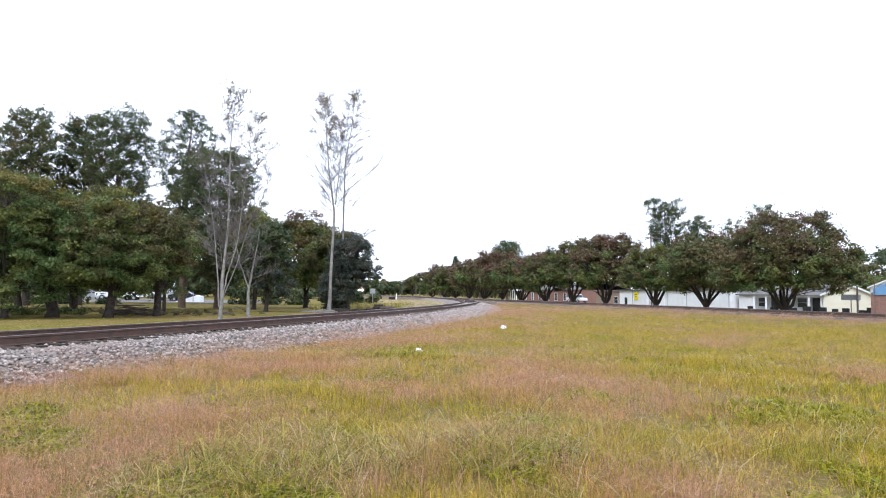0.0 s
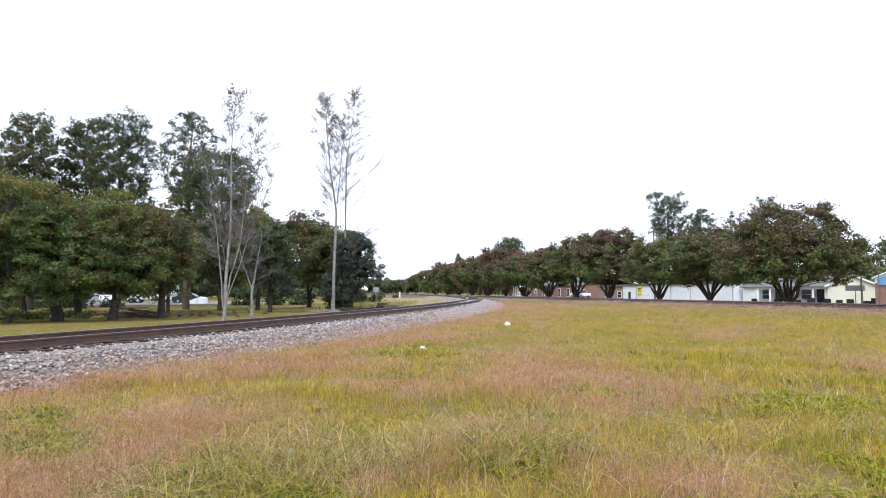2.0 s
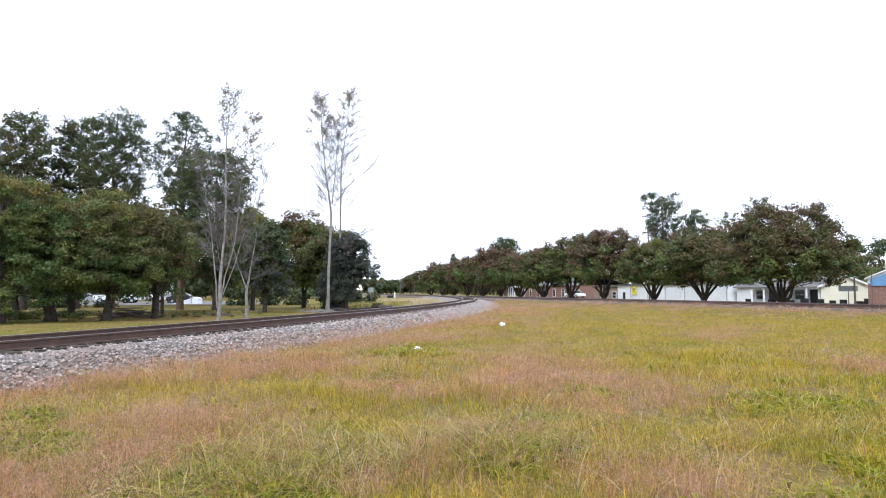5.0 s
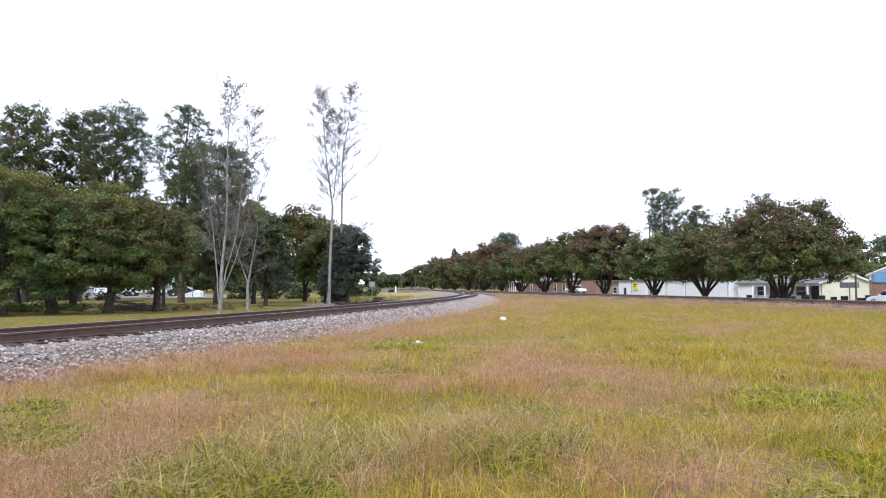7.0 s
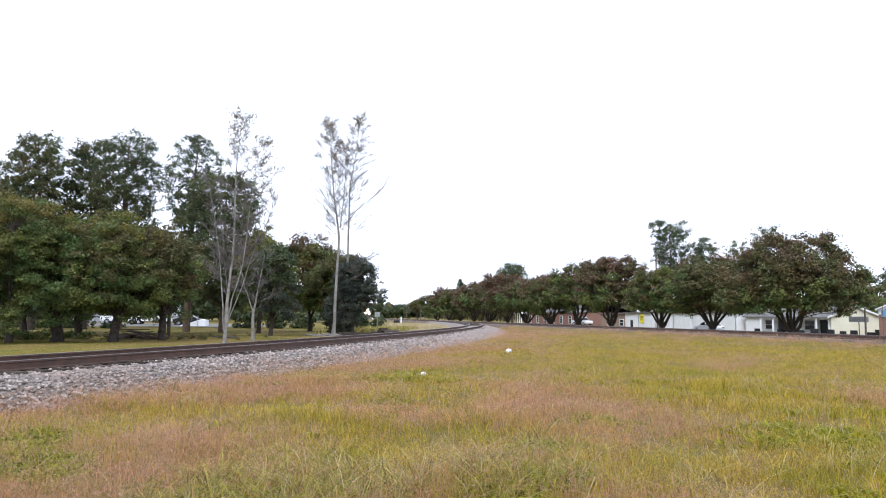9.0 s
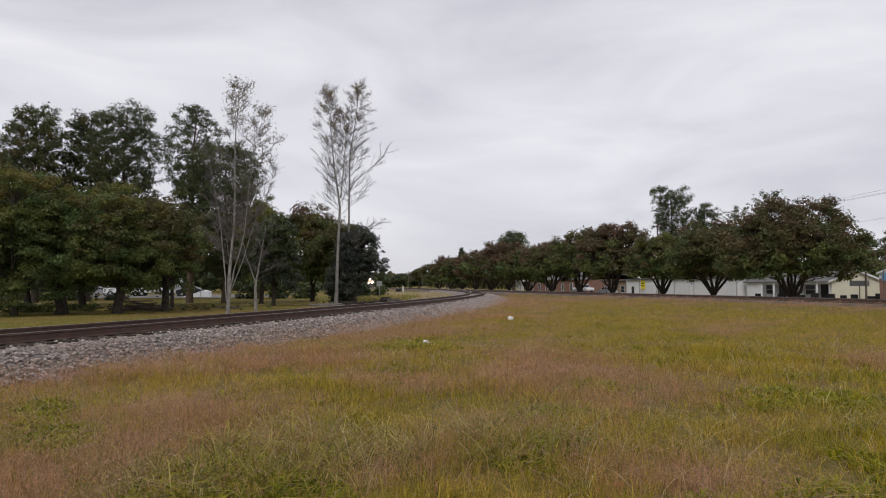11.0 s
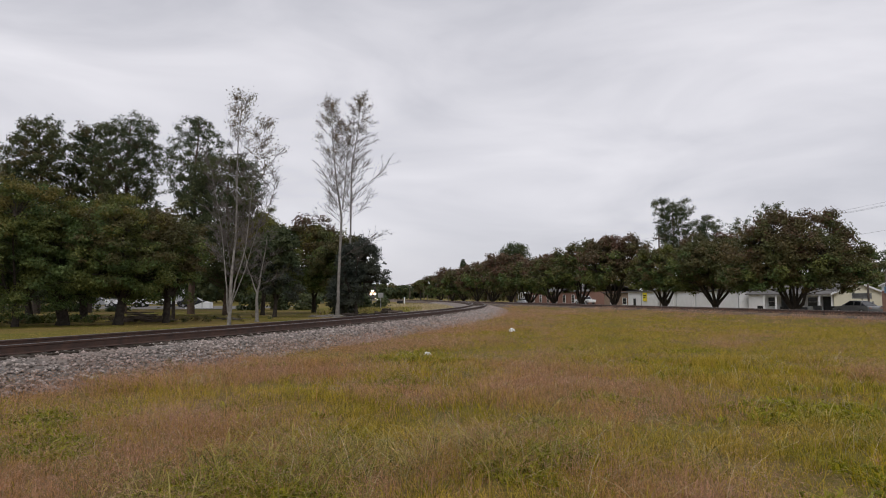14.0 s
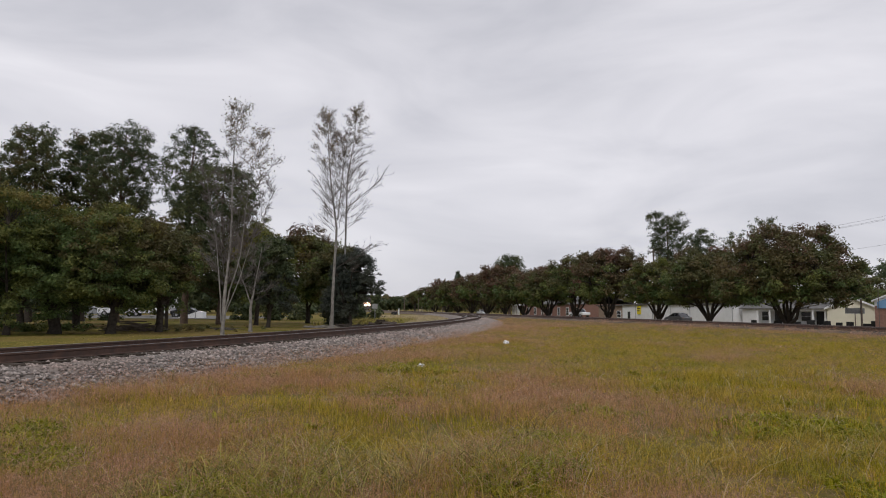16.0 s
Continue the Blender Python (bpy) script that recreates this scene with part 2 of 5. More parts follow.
def ground_z(x, y):
    """Flat field, falling gently past the main track."""
    off = (x - 35.4 - SLOPE * y) / LONG
    f = min(max((off - 2.5) / 9, 0), 1)
    g = min(max((off - 24) / 14, 0), 1)
    near = math.exp(-((x * x + y * y) / 90.0 ** 2))
    bank = 0.27 * min(max((off + 6.5) / 4.0, 0), 1) * (1 - min(max((off - 1) / 3, 0), 1)) if x > 8 else 0.0
    return -0.40 * f - 0.35 * g + bank + lumps(x, y) * near * (1 - f)


def spread(lo, hi, fine_lo, fine_hi, step, growth):
    v = [fine_lo]
    while v[-1] < fine_hi:
        v.append(v[-1] + step)
    s = step
    while v[-1] < hi:
        s *= growth
        v.append(v[-1] + s)
    s = step
    left = [fine_lo]
    while left[-1] > lo:
        s *= growth
        left.append(left[-1] - s)
    return left[:0:-1] + v


def make_ground():
    xs = spread(-2600, 2600, -45, 70, 1.0, 1.18)
    ys = spread(-600, 3600, -6, 130, 1.0, 1.18)
    verts = [(x, y, ground_z(x, y)) for y in ys for x in xs]
    w = len(xs)
    faces, idx = [], []
    for j in range(len(ys) - 1):
        for i in range(w - 1):
            faces.append((j * w + i, j * w + i + 1, (j + 1) * w + i + 1, (j + 1) * w + i))
            x, y = (xs[i] + xs[i + 1]) / 2, (ys[j] + ys[j + 1]) / 2
            left = x < spur_x(y) if y < 140 else x < main_x(y)
            idx.append(1 if left or x > main_x(y) + 3 else 0)
    ob = mesh_ob("ground", verts, faces, M_FIELD, smooth=True)
    ob.data.materials.append(M_LAWN)
    ob.data.polygons.foreach_set("material_index", idx)
    return tagged(ob, "flat grassy ground with thatch and mown lawn", "ground", kind="structure")


make_ground()


def strip(name, pts, profile, mat, parent=None, label="", smooth=True):
    """A profile of (offset to the right, z) carried along a centreline."""
    verts, faces = [], []
    k = len(profile)
    for x, y, tx, ty in pts:
        for o, z in profile:
            verts.append((x + ty * o, y - tx * o, z))
    for i in range(len(pts) - 1):
        for j in range(k - 1):
            a = i * k + j
            faces.append((a, a + 1, a + k + 1, a + k))
    return mesh_ob(name, verts, faces, mat, parent, label, smooth)


BED = [(-3.9, -0.25), (-3.0, -0.02), (-1.75, 0.40), (-1.3, 0.425), (0, 0.42), (1.3, 0.425), (1.75, 0.40), (3.0, -0.02), (3.9, -0.25)]
BED_MAIN = [(-3.2, -0.25), (-2.5, 0.12), (-1.75, 0.40), (-1.3, 0.428), (0, 0.423), (1.3, 0.428), (1.75, 0.40), (3.4, -0.3), (4.2, -0.7)]
spur_line = centreline(spur_x, -35, 146, 1.0)
main_line = centreline(main_x, -25, 420, 1.5)
tagged(strip("ballast_spur", spur_line, BED, M_BALLAST), "grey crushed-stone ballast bed of the curved track", "ballast", kind="structure")
tagged(strip("ballast_main", main_line, BED_MAIN, M_BALLAST_DARK), "grey crushed-stone ballast bed of the straight track", "ballast", kind="structure")

RAIL = [(-0.075, 0.0), (-0.075, 0.012), (-0.012, 0.03), (-0.009, 0.135), (-0.036, 0.147), (-0.036, 0.182), (-0.028, 0.188), (0.028, 0.188), (0.036, 0.182), (0.036, 0.147), (0.009, 0.135), (0.012, 0.03), (0.075, 0.012), (0.075, 0.0)]


def make_track(name, line, label):
    t = thing(name, pose(0, 0, 0), label, "railway track")
    for side in (-1, 1):
        prof = [(side * 0.753 + o, RAIL_BASE + z) for o, z in RAIL]
        r = strip("rail", line, prof, M_RUST, t, "", False)
        r.data.materials.append(M_STEEL)
        k = len(RAIL) - 1
        r.data.polygons.foreach_set("material_index", [1 if 5 <= i % k <= 7 else 0 for i in range(len(r.data.polygons))])
    return t


spur_track = make_track("curved_railway_track", spur_line, "curved single railway track with rusty rails on ballast")
main_track = make_track("straight_railway_track", main_line, "straight railway track with rusty rails on ballast")

# ---- trees ----


def tube(points, radii, sides, verts, faces):
    """Appends a tapered tube along points to verts and faces."""
    base = len(verts)
    up = Vector((0.31, 0.2, 0.93)).normalized()
    for i, p in enumerate(points):
        d = (points[min(i + 1, len(points) - 1)] - points[max(i - 1, 0)]).normalized()
        a = d.cross(up)
        if a.length < 0.05:
            a = d.cross(Vector((1, 0, 0)))
        a.normalize()
        b = d.cross(a)
        for s in range(sides):
            an = 2 * math.pi * s / sides
            verts.append(p + (a * math.cos(an) + b * math.sin(an)) * radii[i])
    for i in range(len(points) - 1):
        for s in range(sides):
            q = base + i * sides
            faces.append((q + s, q + (s + 1) % sides, q + sides + (s + 1) % sides, q + sides + s))


def bend(rng, a, b, n, wob, sag=0.0):
    """A wavering line from a to b."""
    a, b = Vector(a), Vector(b)
    l = (b - a).length
    pts = []
    for i in range(n + 1):
        f = i / n
        p = a.lerp(b, f)
        if 0 < i < n:
            p += Vector((rng.uniform(-1, 1), rng.uniform(-1, 1), rng.uniform(-0.6, 0.6))) * wob * l
        p.z += sag * l * math.sin(math.pi * f)
        pts.append(p)
    return pts


def leaves(rng, clumps, count, size, slim=0.5, shell=0.25, up=0.5):
    """Small pointed leaves in clumps (centre, radii): arrays of points and triangles."""
    nr = np.random.RandomState(rng.randrange(1 << 30))
    cen = np.array([l[0] for l in clumps], float)
    rad = np.array([l[1] for l in clumps], float)
    wgt = (rad ** 2).mean(1)
    pick = nr.choice(len(clumps), count, p=wgt / wgt.sum())
    d = nr.normal(size=(count, 3))
    d /= np.linalg.norm(d, axis=1)[:, None]
    d[:, 2] *= np.where(d[:, 2] < 0, 0.7, 1.0)
    ragged = 1 + 0.28 * np.sin(d[:, 0] * 5 + pick * 1.7) * np.sin(d[:, 1] * 5 + pick) + 0.12 * nr.normal(size=count)
    r = (shell + (1 - shell) * nr.rand(count) ** 0.5) * ragged
    p = cen[pick] + d * rad[pick] * r[:, None]
    n = d * 0.8 + nr.normal(scale=0.6, size=(count, 3)) + np.array([0, 0, up])
    n /= np.linalg.norm(n, axis=1)[:, None]
    a = np.cross(n, nr.normal(size=(count, 3)) + np.array([0.3, 0, 0]))
    a /= np.linalg.norm(a, axis=1)[:, None]
    b = np.cross(n, a)
    s = size * (0.55 + 0.9 * nr.rand(count))[:, None]
    v = np.stack([p - a * s * 0.7 + b * s * slim, p - a * s * 0.7 - b * s * slim, p + a * s], 1).reshape(-1, 3)
    return v, np.arange(count * 3).reshape(-1, 3)


def crown_clumps(rng, n, subs, clump, flat=0.85):
    """Clumps over the outer faces of overlapping sub-crowns (centre, radii), and some inside them."""
    out, tries = [], 0
    areas = [r[0] * r[2] for _, r in subs]
    while len(out) < n and tries < n * 40:
        tries += 1
        c, r = rng.choices(subs, areas)[0]
        d = Vector((rng.gauss(0, 1), rng.gauss(0, 1), rng.gauss(0, 1))).normalized()
        f = 0.66 + 0.36 * rng.random()
        p = [c[k] + d[k] * r[k] * f for k in range(3)]
        deep = any(sum(((p[k] - c2[k]) / r2[k]) ** 2 for k in range(3)) < 0.32 for c2, r2 in subs)
        if deep and rng.random() < 0.7:
            continue
        s = clump * rng.uniform(0.55, 1.35)
        out.append((tuple(p), (s * rng.uniform(0.9, 1.35), s * rng.uniform(0.9, 1.35), s * flat * rng.uniform(0.8, 1.1))))
    return out


def sub_crowns(rng, height, width, base, stems):
    """A main crown with side crowns at uneven heights round it, and small ones on top."""
    tall = height - base
    subs = [((0, 0, base + tall * 0.55), (width * 0.34, width * 0.34, tall * 0.42))]
    for s in range(stems):
        an = 2 * math.pi * (s + rng.uniform(-0.3, 0.3)) / stems
        r = width * rng.uniform(0.19, 0.26)
        reach = width / 2 - r
        subs.append(((math.cos(an) * reach, math.sin(an) * reach, base + tall * rng.uniform(0.34, 0.6)), (r, r, tall * rng.uniform(0.27, 0.35))))
    for s in range(5):
        an = 2 * math.pi * (s + rng.uniform(-0.4, 0.4)) / 5
        r = width * rng.uniform(0.13, 0.19)
        reach = width * rng.uniform(0.1, 0.25)
        subs.append(((math.cos(an) * reach, math.sin(an) * reach, base + tall * rng.uniform(0.66, 0.82)), (r, r, tall * 0.17)))
    return subs


def broad_tree(seed, m, label, height, width, trunk, fork, n_clumps, n_leaves, size, mats, bark=None, stems=4, group="", clump=None, base=0.0, category="tree", subs=None, flat=0.85):
    """A broad tree: short trunk, limbs that spread to clumps of leaves. mats: shares of leaf materials, from the lowest clumps up."""
    rng = random.Random(seed)
    t = thing("broadleaf_tree", m, label, category, group)
    clumps = crown_clumps(rng, n_clumps, subs or sub_crowns(rng, height, width, base, stems), clump or width * 0.07, flat)
    verts, faces = [], []
    top = Vector((rng.uniform(-0.15, 0.15), rng.uniform(-0.15, 0.15), fork))
    tube([Vector((0, 0, -0.35)), Vector((0, 0, 0.05)), Vector((0.03, 0, 0.35)), top.lerp(Vector((0, 0, 0.35)), 0.4), top], [trunk * 1.6, trunk * 1.3, trunk * 1.03, trunk, trunk * 0.95], 9, verts, faces)
    mains = []
    for s in range(stems):
        an = 2 * math.pi * (s + rng.uniform(-0.25, 0.25)) / stems
        reach = width * rng.uniform(0.14, 0.28)
        end = Vector((math.cos(an) * reach, math.sin(an) * reach, fork + (height - fork) * rng.uniform(0.4, 0.65)))
        pts = bend(rng, top - Vector((0, 0, 0.15)), end, 5, 0.04, -0.06)
        tube(pts, [trunk * 0.6, trunk * 0.5, trunk * 0.42, trunk * 0.34, trunk * 0.26, trunk * 0.17], 7, verts, faces)
        mains.append(pts)
    for c, r in clumps[::2]:
        c = Vector(c)
        best = min((p for pts in mains for p in pts[1:]), key=lambda p: (p - c).length + max(0, p.z - c.z) * 2)
        tube(bend(rng, best, c, 3, 0.07, 0.03), [trunk * 0.17, trunk * 0.12, trunk * 0.07, trunk * 0.03], 4, verts, faces)
    mesh_ob("trunk", verts, faces, bark or M_BARK, t, smooth=True)
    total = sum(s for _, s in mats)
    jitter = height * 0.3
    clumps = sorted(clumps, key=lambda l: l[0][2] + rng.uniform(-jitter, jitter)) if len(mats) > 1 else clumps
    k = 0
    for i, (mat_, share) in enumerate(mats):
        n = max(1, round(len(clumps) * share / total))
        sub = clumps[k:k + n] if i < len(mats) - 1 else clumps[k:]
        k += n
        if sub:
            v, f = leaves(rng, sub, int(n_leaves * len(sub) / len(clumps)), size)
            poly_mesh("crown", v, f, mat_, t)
    return t


def tall_tree(seed, m, label, profile, trunk, limbs, n_leaves, size=0.13, clump=0.5, mats=None, group="", slim=0.3, lean=0.0, name="pine_tree", category="pine tree", bark=None):
    """A tall tree: a long trunk and rising limbs that end in tufts. profile: (height, reach) of the crown from its foot to its top."""
    rng = random.Random(seed)
    t = thing(name, m, label, category, group)
    low, height = profile[0][0], profile[-1][0]
    zs, rs = [p[0] for p in profile], [p[1] for p in profile]
    verts, faces = [], []
    wander = Vector((lean, rng.uniform(-0.3, 0.3), 0))

    def axis(z):
        return wander * (z / height) ** 2 + Vector((0.12 * math.sin(z * 0.6 + seed), 0.12 * math.cos(z * 0.5 + seed), z))
    pts = [axis(-0.3 + (height - 0.4) * i / 10) for i in range(11)]
    tube(pts, [trunk * (1.25 - 1.12 * (i / 10) ** 0.85) for i in range(11)], 8, verts, faces)
    tufts = []
    for i in range(limbs):
        f = (i + rng.gauss(0.5, 2.0)) / limbs
        f = min(max(f, 0.0), 1.0)
        z = low + (height - 0.4 - low) * f
        wide = float(np.interp(z, zs, rs))
        an = i * 2.4 + rng.uniform(-0.4, 0.4)
        reach = wide * (0.5 + 0.5 * rng.random() ** 0.6)
        end = axis(z) + Vector((math.cos(an) * reach, math.sin(an) * reach, 0))
        start = axis(max(z - reach * rng.uniform(0.35, 0.75) - 0.3, low * 0.7))
        line = bend(rng, start, end, 4, 0.05, -0.04)
        thick = trunk * 0.22 * (1.15 - 0.75 * f)
        tube(line, [thick, thick * 0.8, thick * 0.6, thick * 0.42, thick * 0.2], 5, verts, faces)
        s = clump * rng.uniform(0.75, 1.3)
        tufts.append((tuple(end), (s, s, s * 0.95)))
        for _ in range(max(3, int(reach * 1.9))):
            g = rng.uniform(0.45, 0.95)
            j = min(int(g * 4), 3)
            p = line[j].lerp(line[j + 1], g * 4 - j)
            q = p + Vector((rng.gauss(0, 0.4), rng.gauss(0, 0.4), rng.uniform(-0.35, 0.75))) * (0.4 + 0.36 * reach)
            tube([p, p.lerp(q, 0.5) + Vector((0, 0, -0.05)), q], [thick * 0.35, thick * 0.25, thick * 0.12], 4, verts, faces)
            s = clump * rng.uniform(0.55, 1.15)
            tufts.append((tuple(q), (s * 1.05, s * 1.05, s * 0.9)))
    mesh_ob("trunk", verts, faces, bark or M_PINEBARK, t, smooth=True)
    mats = mats or [(M_NEEDLE, 1)]
    rng.shuffle(tufts)
    total, k = sum(s for _, s in mats), 0
    for i, (mat_, share) in enumerate(mats):
        n = round(len(tufts) * share / total)
        sub = tufts[k:k + n] if i < len(mats) - 1 else tufts[k:]
        k += n
        v, f = leaves(rng, sub, int(n_leaves * len(sub) / len(tufts)), size, slim=slim, shell=0.1)
        poly_mesh("crown", v, f, mat_, t)
    return t


def bare_tree(seed, m, label, stems, limbs, twigs, leafy, n_leaves, leaf_size=0.06, dense=5.0):
    """A slender pale tree, nearly bare. stems: (points, foot radius, limbs from, limb length, rise); limbs: long limbs (from, to);
    leafy: (centre, radii) of the places that still hold leaves."""
    rng = random.Random(seed)
    t = thing("poplar_tree", m, label, "tree")
    verts, faces, tv, tf, tips = [], [], [], [], []

    def grow(p, e, r, n, spread):
        """A limb with its twigs and their twiglets."""
        l = (e - p).length
        line = bend(rng, p, e, 4, 0.045, -0.05)
        tube(line, [r, r * 0.82, r * 0.66, r * 0.5, 0.009], 4, tv, tf)
        d = (e - p).normalized()
        for _ in range(n):
            g = rng.uniform(0.2, 1)
            j = min(int(g * 4), 3)
            s = line[j].lerp(line[j + 1], g * 4 - j)
            d2 = (d + Vector((rng.uniform(-1, 1), rng.uniform(-1, 1), rng.uniform(-0.35, 0.7))) * spread).normalized()
            e2 = s + d2 * l * rng.uniform(0.22, 0.5) * (1.25 - 0.6 * g)
            mid = s.lerp(e2, 0.5) + Vector((rng.uniform(-.05, .05), rng.uniform(-.05, .05), -0.03))
            tube([s, mid, e2], [r * 0.33 + 0.005, 0.0115, 0.0085], 3, tv, tf)
            tips.append(e2)
            for _ in range(3):
                q = s.lerp(e2, rng.uniform(0.3, 0.95))
                e3 = q + (d2 + Vector((rng.uniform(-1, 1), rng.uniform(-1, 1), rng.uniform(-0.5, 0.8)))).normalized() * rng.uniform(0.18, 0.5)
                tube([q, e3], [0.009, 0.0065], 3, tv, tf)
                tips.append(e3)

    for way, r, first, reach, rise in stems:
        way = [Vector(p) for p in way]
        pts = []
        for a, b in zip(way, way[1:]):
            pts += [a.lerp(b, i / 3) + Vector((rng.uniform(-.03, .03), rng.uniform(-.03, .03), 0)) for i in range(3)]
        pts.append(way[-1])
        k = len(pts) - 1
        rad = [r * (1 - 0.9 * (i / k) ** 0.9) for i in range(k + 1)]
        if way[0].z < 0:
            rad[0] *= 1.4
        tube(pts, rad, 7, verts, faces)
        length = sum((b - a).length for a, b in zip(pts, pts[1:]))
        n = int(length * (1 - first) * dense)
        for i in range(n):
            f = first + (1 - first) * (i + rng.random()) / n
            j = min(int(f * k), k - 1)
            p = pts[j].lerp(pts[j + 1], f * k - j)
            an = i * 2.4 + rng.uniform(-0.6, 0.6)
            l = reach * (1.12 - f) ** 0.8 * rng.uniform(0.55, 1.1) + 0.25
            d = Vector((math.cos(an), math.sin(an), rise * rng.uniform(0.6, 1.4))).normalized()
            grow(p, p + d * l, max(0.009, rad[j] * 0.24), twigs, 0.75)
    for a, b, r in limbs:
        grow(Vector(a), Vector(b), r * 0.85, twigs * 2, 1.0)
    mesh_ob("trunk", verts, faces, M_PALEBARK, t, smooth=True)
    mesh_ob("twig_growth", tv, tf, M_TWIG, t)
    chosen = [(tuple(p), (0.32, 0.32, 0.36)) for p in tips if any(sum(((p[k] - c[k]) / r[k]) ** 2 for k in range(3)) < 1 for c, r in leafy)]
    if chosen:
        v, f = leaves(rng, chosen, n_leaves, leaf_size, slim=0.6, shell=0.1)
        poly_mesh("crown", v, f, M_LEAF_SPARSE, t)
    return t


def at(x, y, turn=0.0, dz=0.0):
    return pose(x, y, ground_z(x, y) + dz, 0, 0, turn)


def sized(ob, s, sz=None):
    ob.scale = (s, s, sz or s)
    return ob


# the row of pear trees beside the street
PEAR = "rows of pear trees along the street"
G, O, R_, Y_ = M_LEAF_GREEN, M_LEAF_OLIVE, M_LEAF_RED, M_LEAF_YELLOW
pear = dict(trunk=0.33, fork=0.6, stems=9, group=PEAR, base=2.0)
LARGE_PEAR = [((-3.4, 0, 5.9), (3.2, 3.3, 3.1)), ((-1.5, 0.3, 7.6), (2.7, 3.0, 3.1)), ((2.6, 0, 7.5), (2.9, 3.2, 3.2)), ((5.1, 0, 6.4), (2.4, 3.0, 2.6)), ((0.5, -2.6, 5.6), (3.8, 3.0, 2.9)),
              ((0.5, 2.6, 5.6), (3.8, 3.0, 2.9)), ((6.4, 0, 5.0), (1.5, 2.0, 1.7)), ((-5.2, 0, 4.4), (1.9, 2.2, 1.8)), ((3.6, -1.5, 4.2), (2.6, 2.2, 1.8)), ((-2.6, -1.6, 4.1), (2.6, 2.2, 1.8))]
row = [
    # distance, seed, height, width, clumps, leaves, leaf, clump, label, leaf shares
    (68.5, 11, 11.0, 14.6, 720, 66000, 0.14, 0.66, "large pear tree turning olive and rust beside the street", [(G, 1.6), (O, 6), (R_, 1.6)], LARGE_PEAR),
    (80.8, 12, 9.6, 11.4, 420, 38000, 0.155, 0.68, "olive-green pear tree with a low fork beside the street", [(G, 1.5), (O, 4), (R_, 0.5)], None),
    (91.7, 13, 9.0, 9.4, 300, 22000, 0.17, 0.62, "small multi-stemmed yellow-green pear tree beside the street", [(G, 2), (O, 2), (Y_, 1)], None),
    (105.5, 14, 12.2, 12.4, 330, 24000, 0.2, 0.75, "tall pear tree with a reddening crown beside the street", [(G, 1.5), (O, 2), (R_, 4)], None),
    (116.5, 15, 12.0, 11.4, 260, 18000, 0.21, 0.75, "olive pear tree with a dense round crown beside the street", [(G, 2), (O, 3)], None),
    (128.5, 16, 10.2, 12.6, 260, 18000, 0.22, 0.8, "pear tree with green lower and reddish upper leaves", [(G, 2), (O, 3), (R_, 1.5)], None),
]
for y, seed, h, w, clumps, count, leaf, clump, label, shares, subs in row:
    broad_tree(seed, at(beside(52.0, y), y), label, h, w, n_clumps=clumps, n_leaves=count, size=leaf, mats=shares, clump=clump, subs=subs, **pear)
far_red = broad_tree(21, at(beside(52, 153), 153), "reddish pear tree in the far part of the row", 12.4, 13.0, n_clumps=150, n_leaves=8500, size=0.3, mats=[(O, 1.5), (R_, 3)], clump=1.0, **pear)
far_olive = broad_tree(22, at(beside(52, 141), 141), "olive pear tree in the far part of the row", 10.0, 13.0, n_clumps=150, n_leaves=8500, size=0.3, mats=[(G, 2), (O, 2), (R_, 0.7)], clump=1.0, **pear)
for y, src, s in ((166, far_olive, 1.1), (179, far_red, 0.93), (192, far_olive, 1.0), (206, far_red, 0.9), (220, far_olive, 0.95)):
    sized(copy_thing(src, at(beside(52, y), y, y * 37 % 360)), s)

# tall trees behind the houses and the row
tall_tree(31, at(45.6, 138), "tall dark pine behind the houses", [(9, 1.6), (12.5, 2.2), (14.5, 3.4), (17, 3.8), (19, 3.4), (20.8, 4.4), (21.8, 3.8), (22.4, 2.2)], 0.33, 70, 15000, 0.22, 0.75)
tall_tree(32, at(53.2, 140), "dark pine behind the street trees", [(9, 2), (13, 3.2), (16, 3.4), (18, 2.6), (19.2, 0.6)], 0.28, 50, 9000, 0.24, 0.75)
tall_tree(33, at(55.2, 128), "half-bare pine behind the white house", [(10, 1.2), (14, 1.8), (16, 2.4), (17.4, 0.6)], 0.24, 34, 2400, 0.22, 0.5)
tall_tree(34, at(61.5, 128), "half-bare pine behind the white house", [(12, 2), (15, 3.6), (18, 4.4), (19.4, 2.8), (20.3, 0.8)], 0.3, 52, 4200, 0.22, 0.55)
tall_tree(35, at(19.4, 205), "broad dark pine far beyond the street trees", [(5, 4), (9, 6.5), (13, 6.2), (16.2, 4.4), (18.2, 1.8)], 0.4, 110, 20000, 0.36, 1.1)
tall_tree(36, at(4.6, 262), "slender pine at the end of the row", [(3, 1.5), (8, 2.2), (13, 1.8), (16.8, 0.4)], 0.3, 50, 4000, 0.32, 0.7)
broad_tree(37, at(88, 135), "dark green tree behind the blue-fronted shop", 13.5, 12, 0.35, 3, 110, 7000, 0.26, [(M_NEEDLE, 1)], clump=0.9)
broad_tree(38, at(69, 114), "green tree behind the cream house", 8.5, 11, 0.3, 2, 110, 7000, 0.24, [(G, 2), (O, 1)], clump=0.8)
broad_tree(39, at(78, 126), "green tree behind the cream house", 9.0, 12, 0.3, 2, 110, 7000, 0.26, [(G, 2), (O, 1)], base=1.0, clump=0.8)

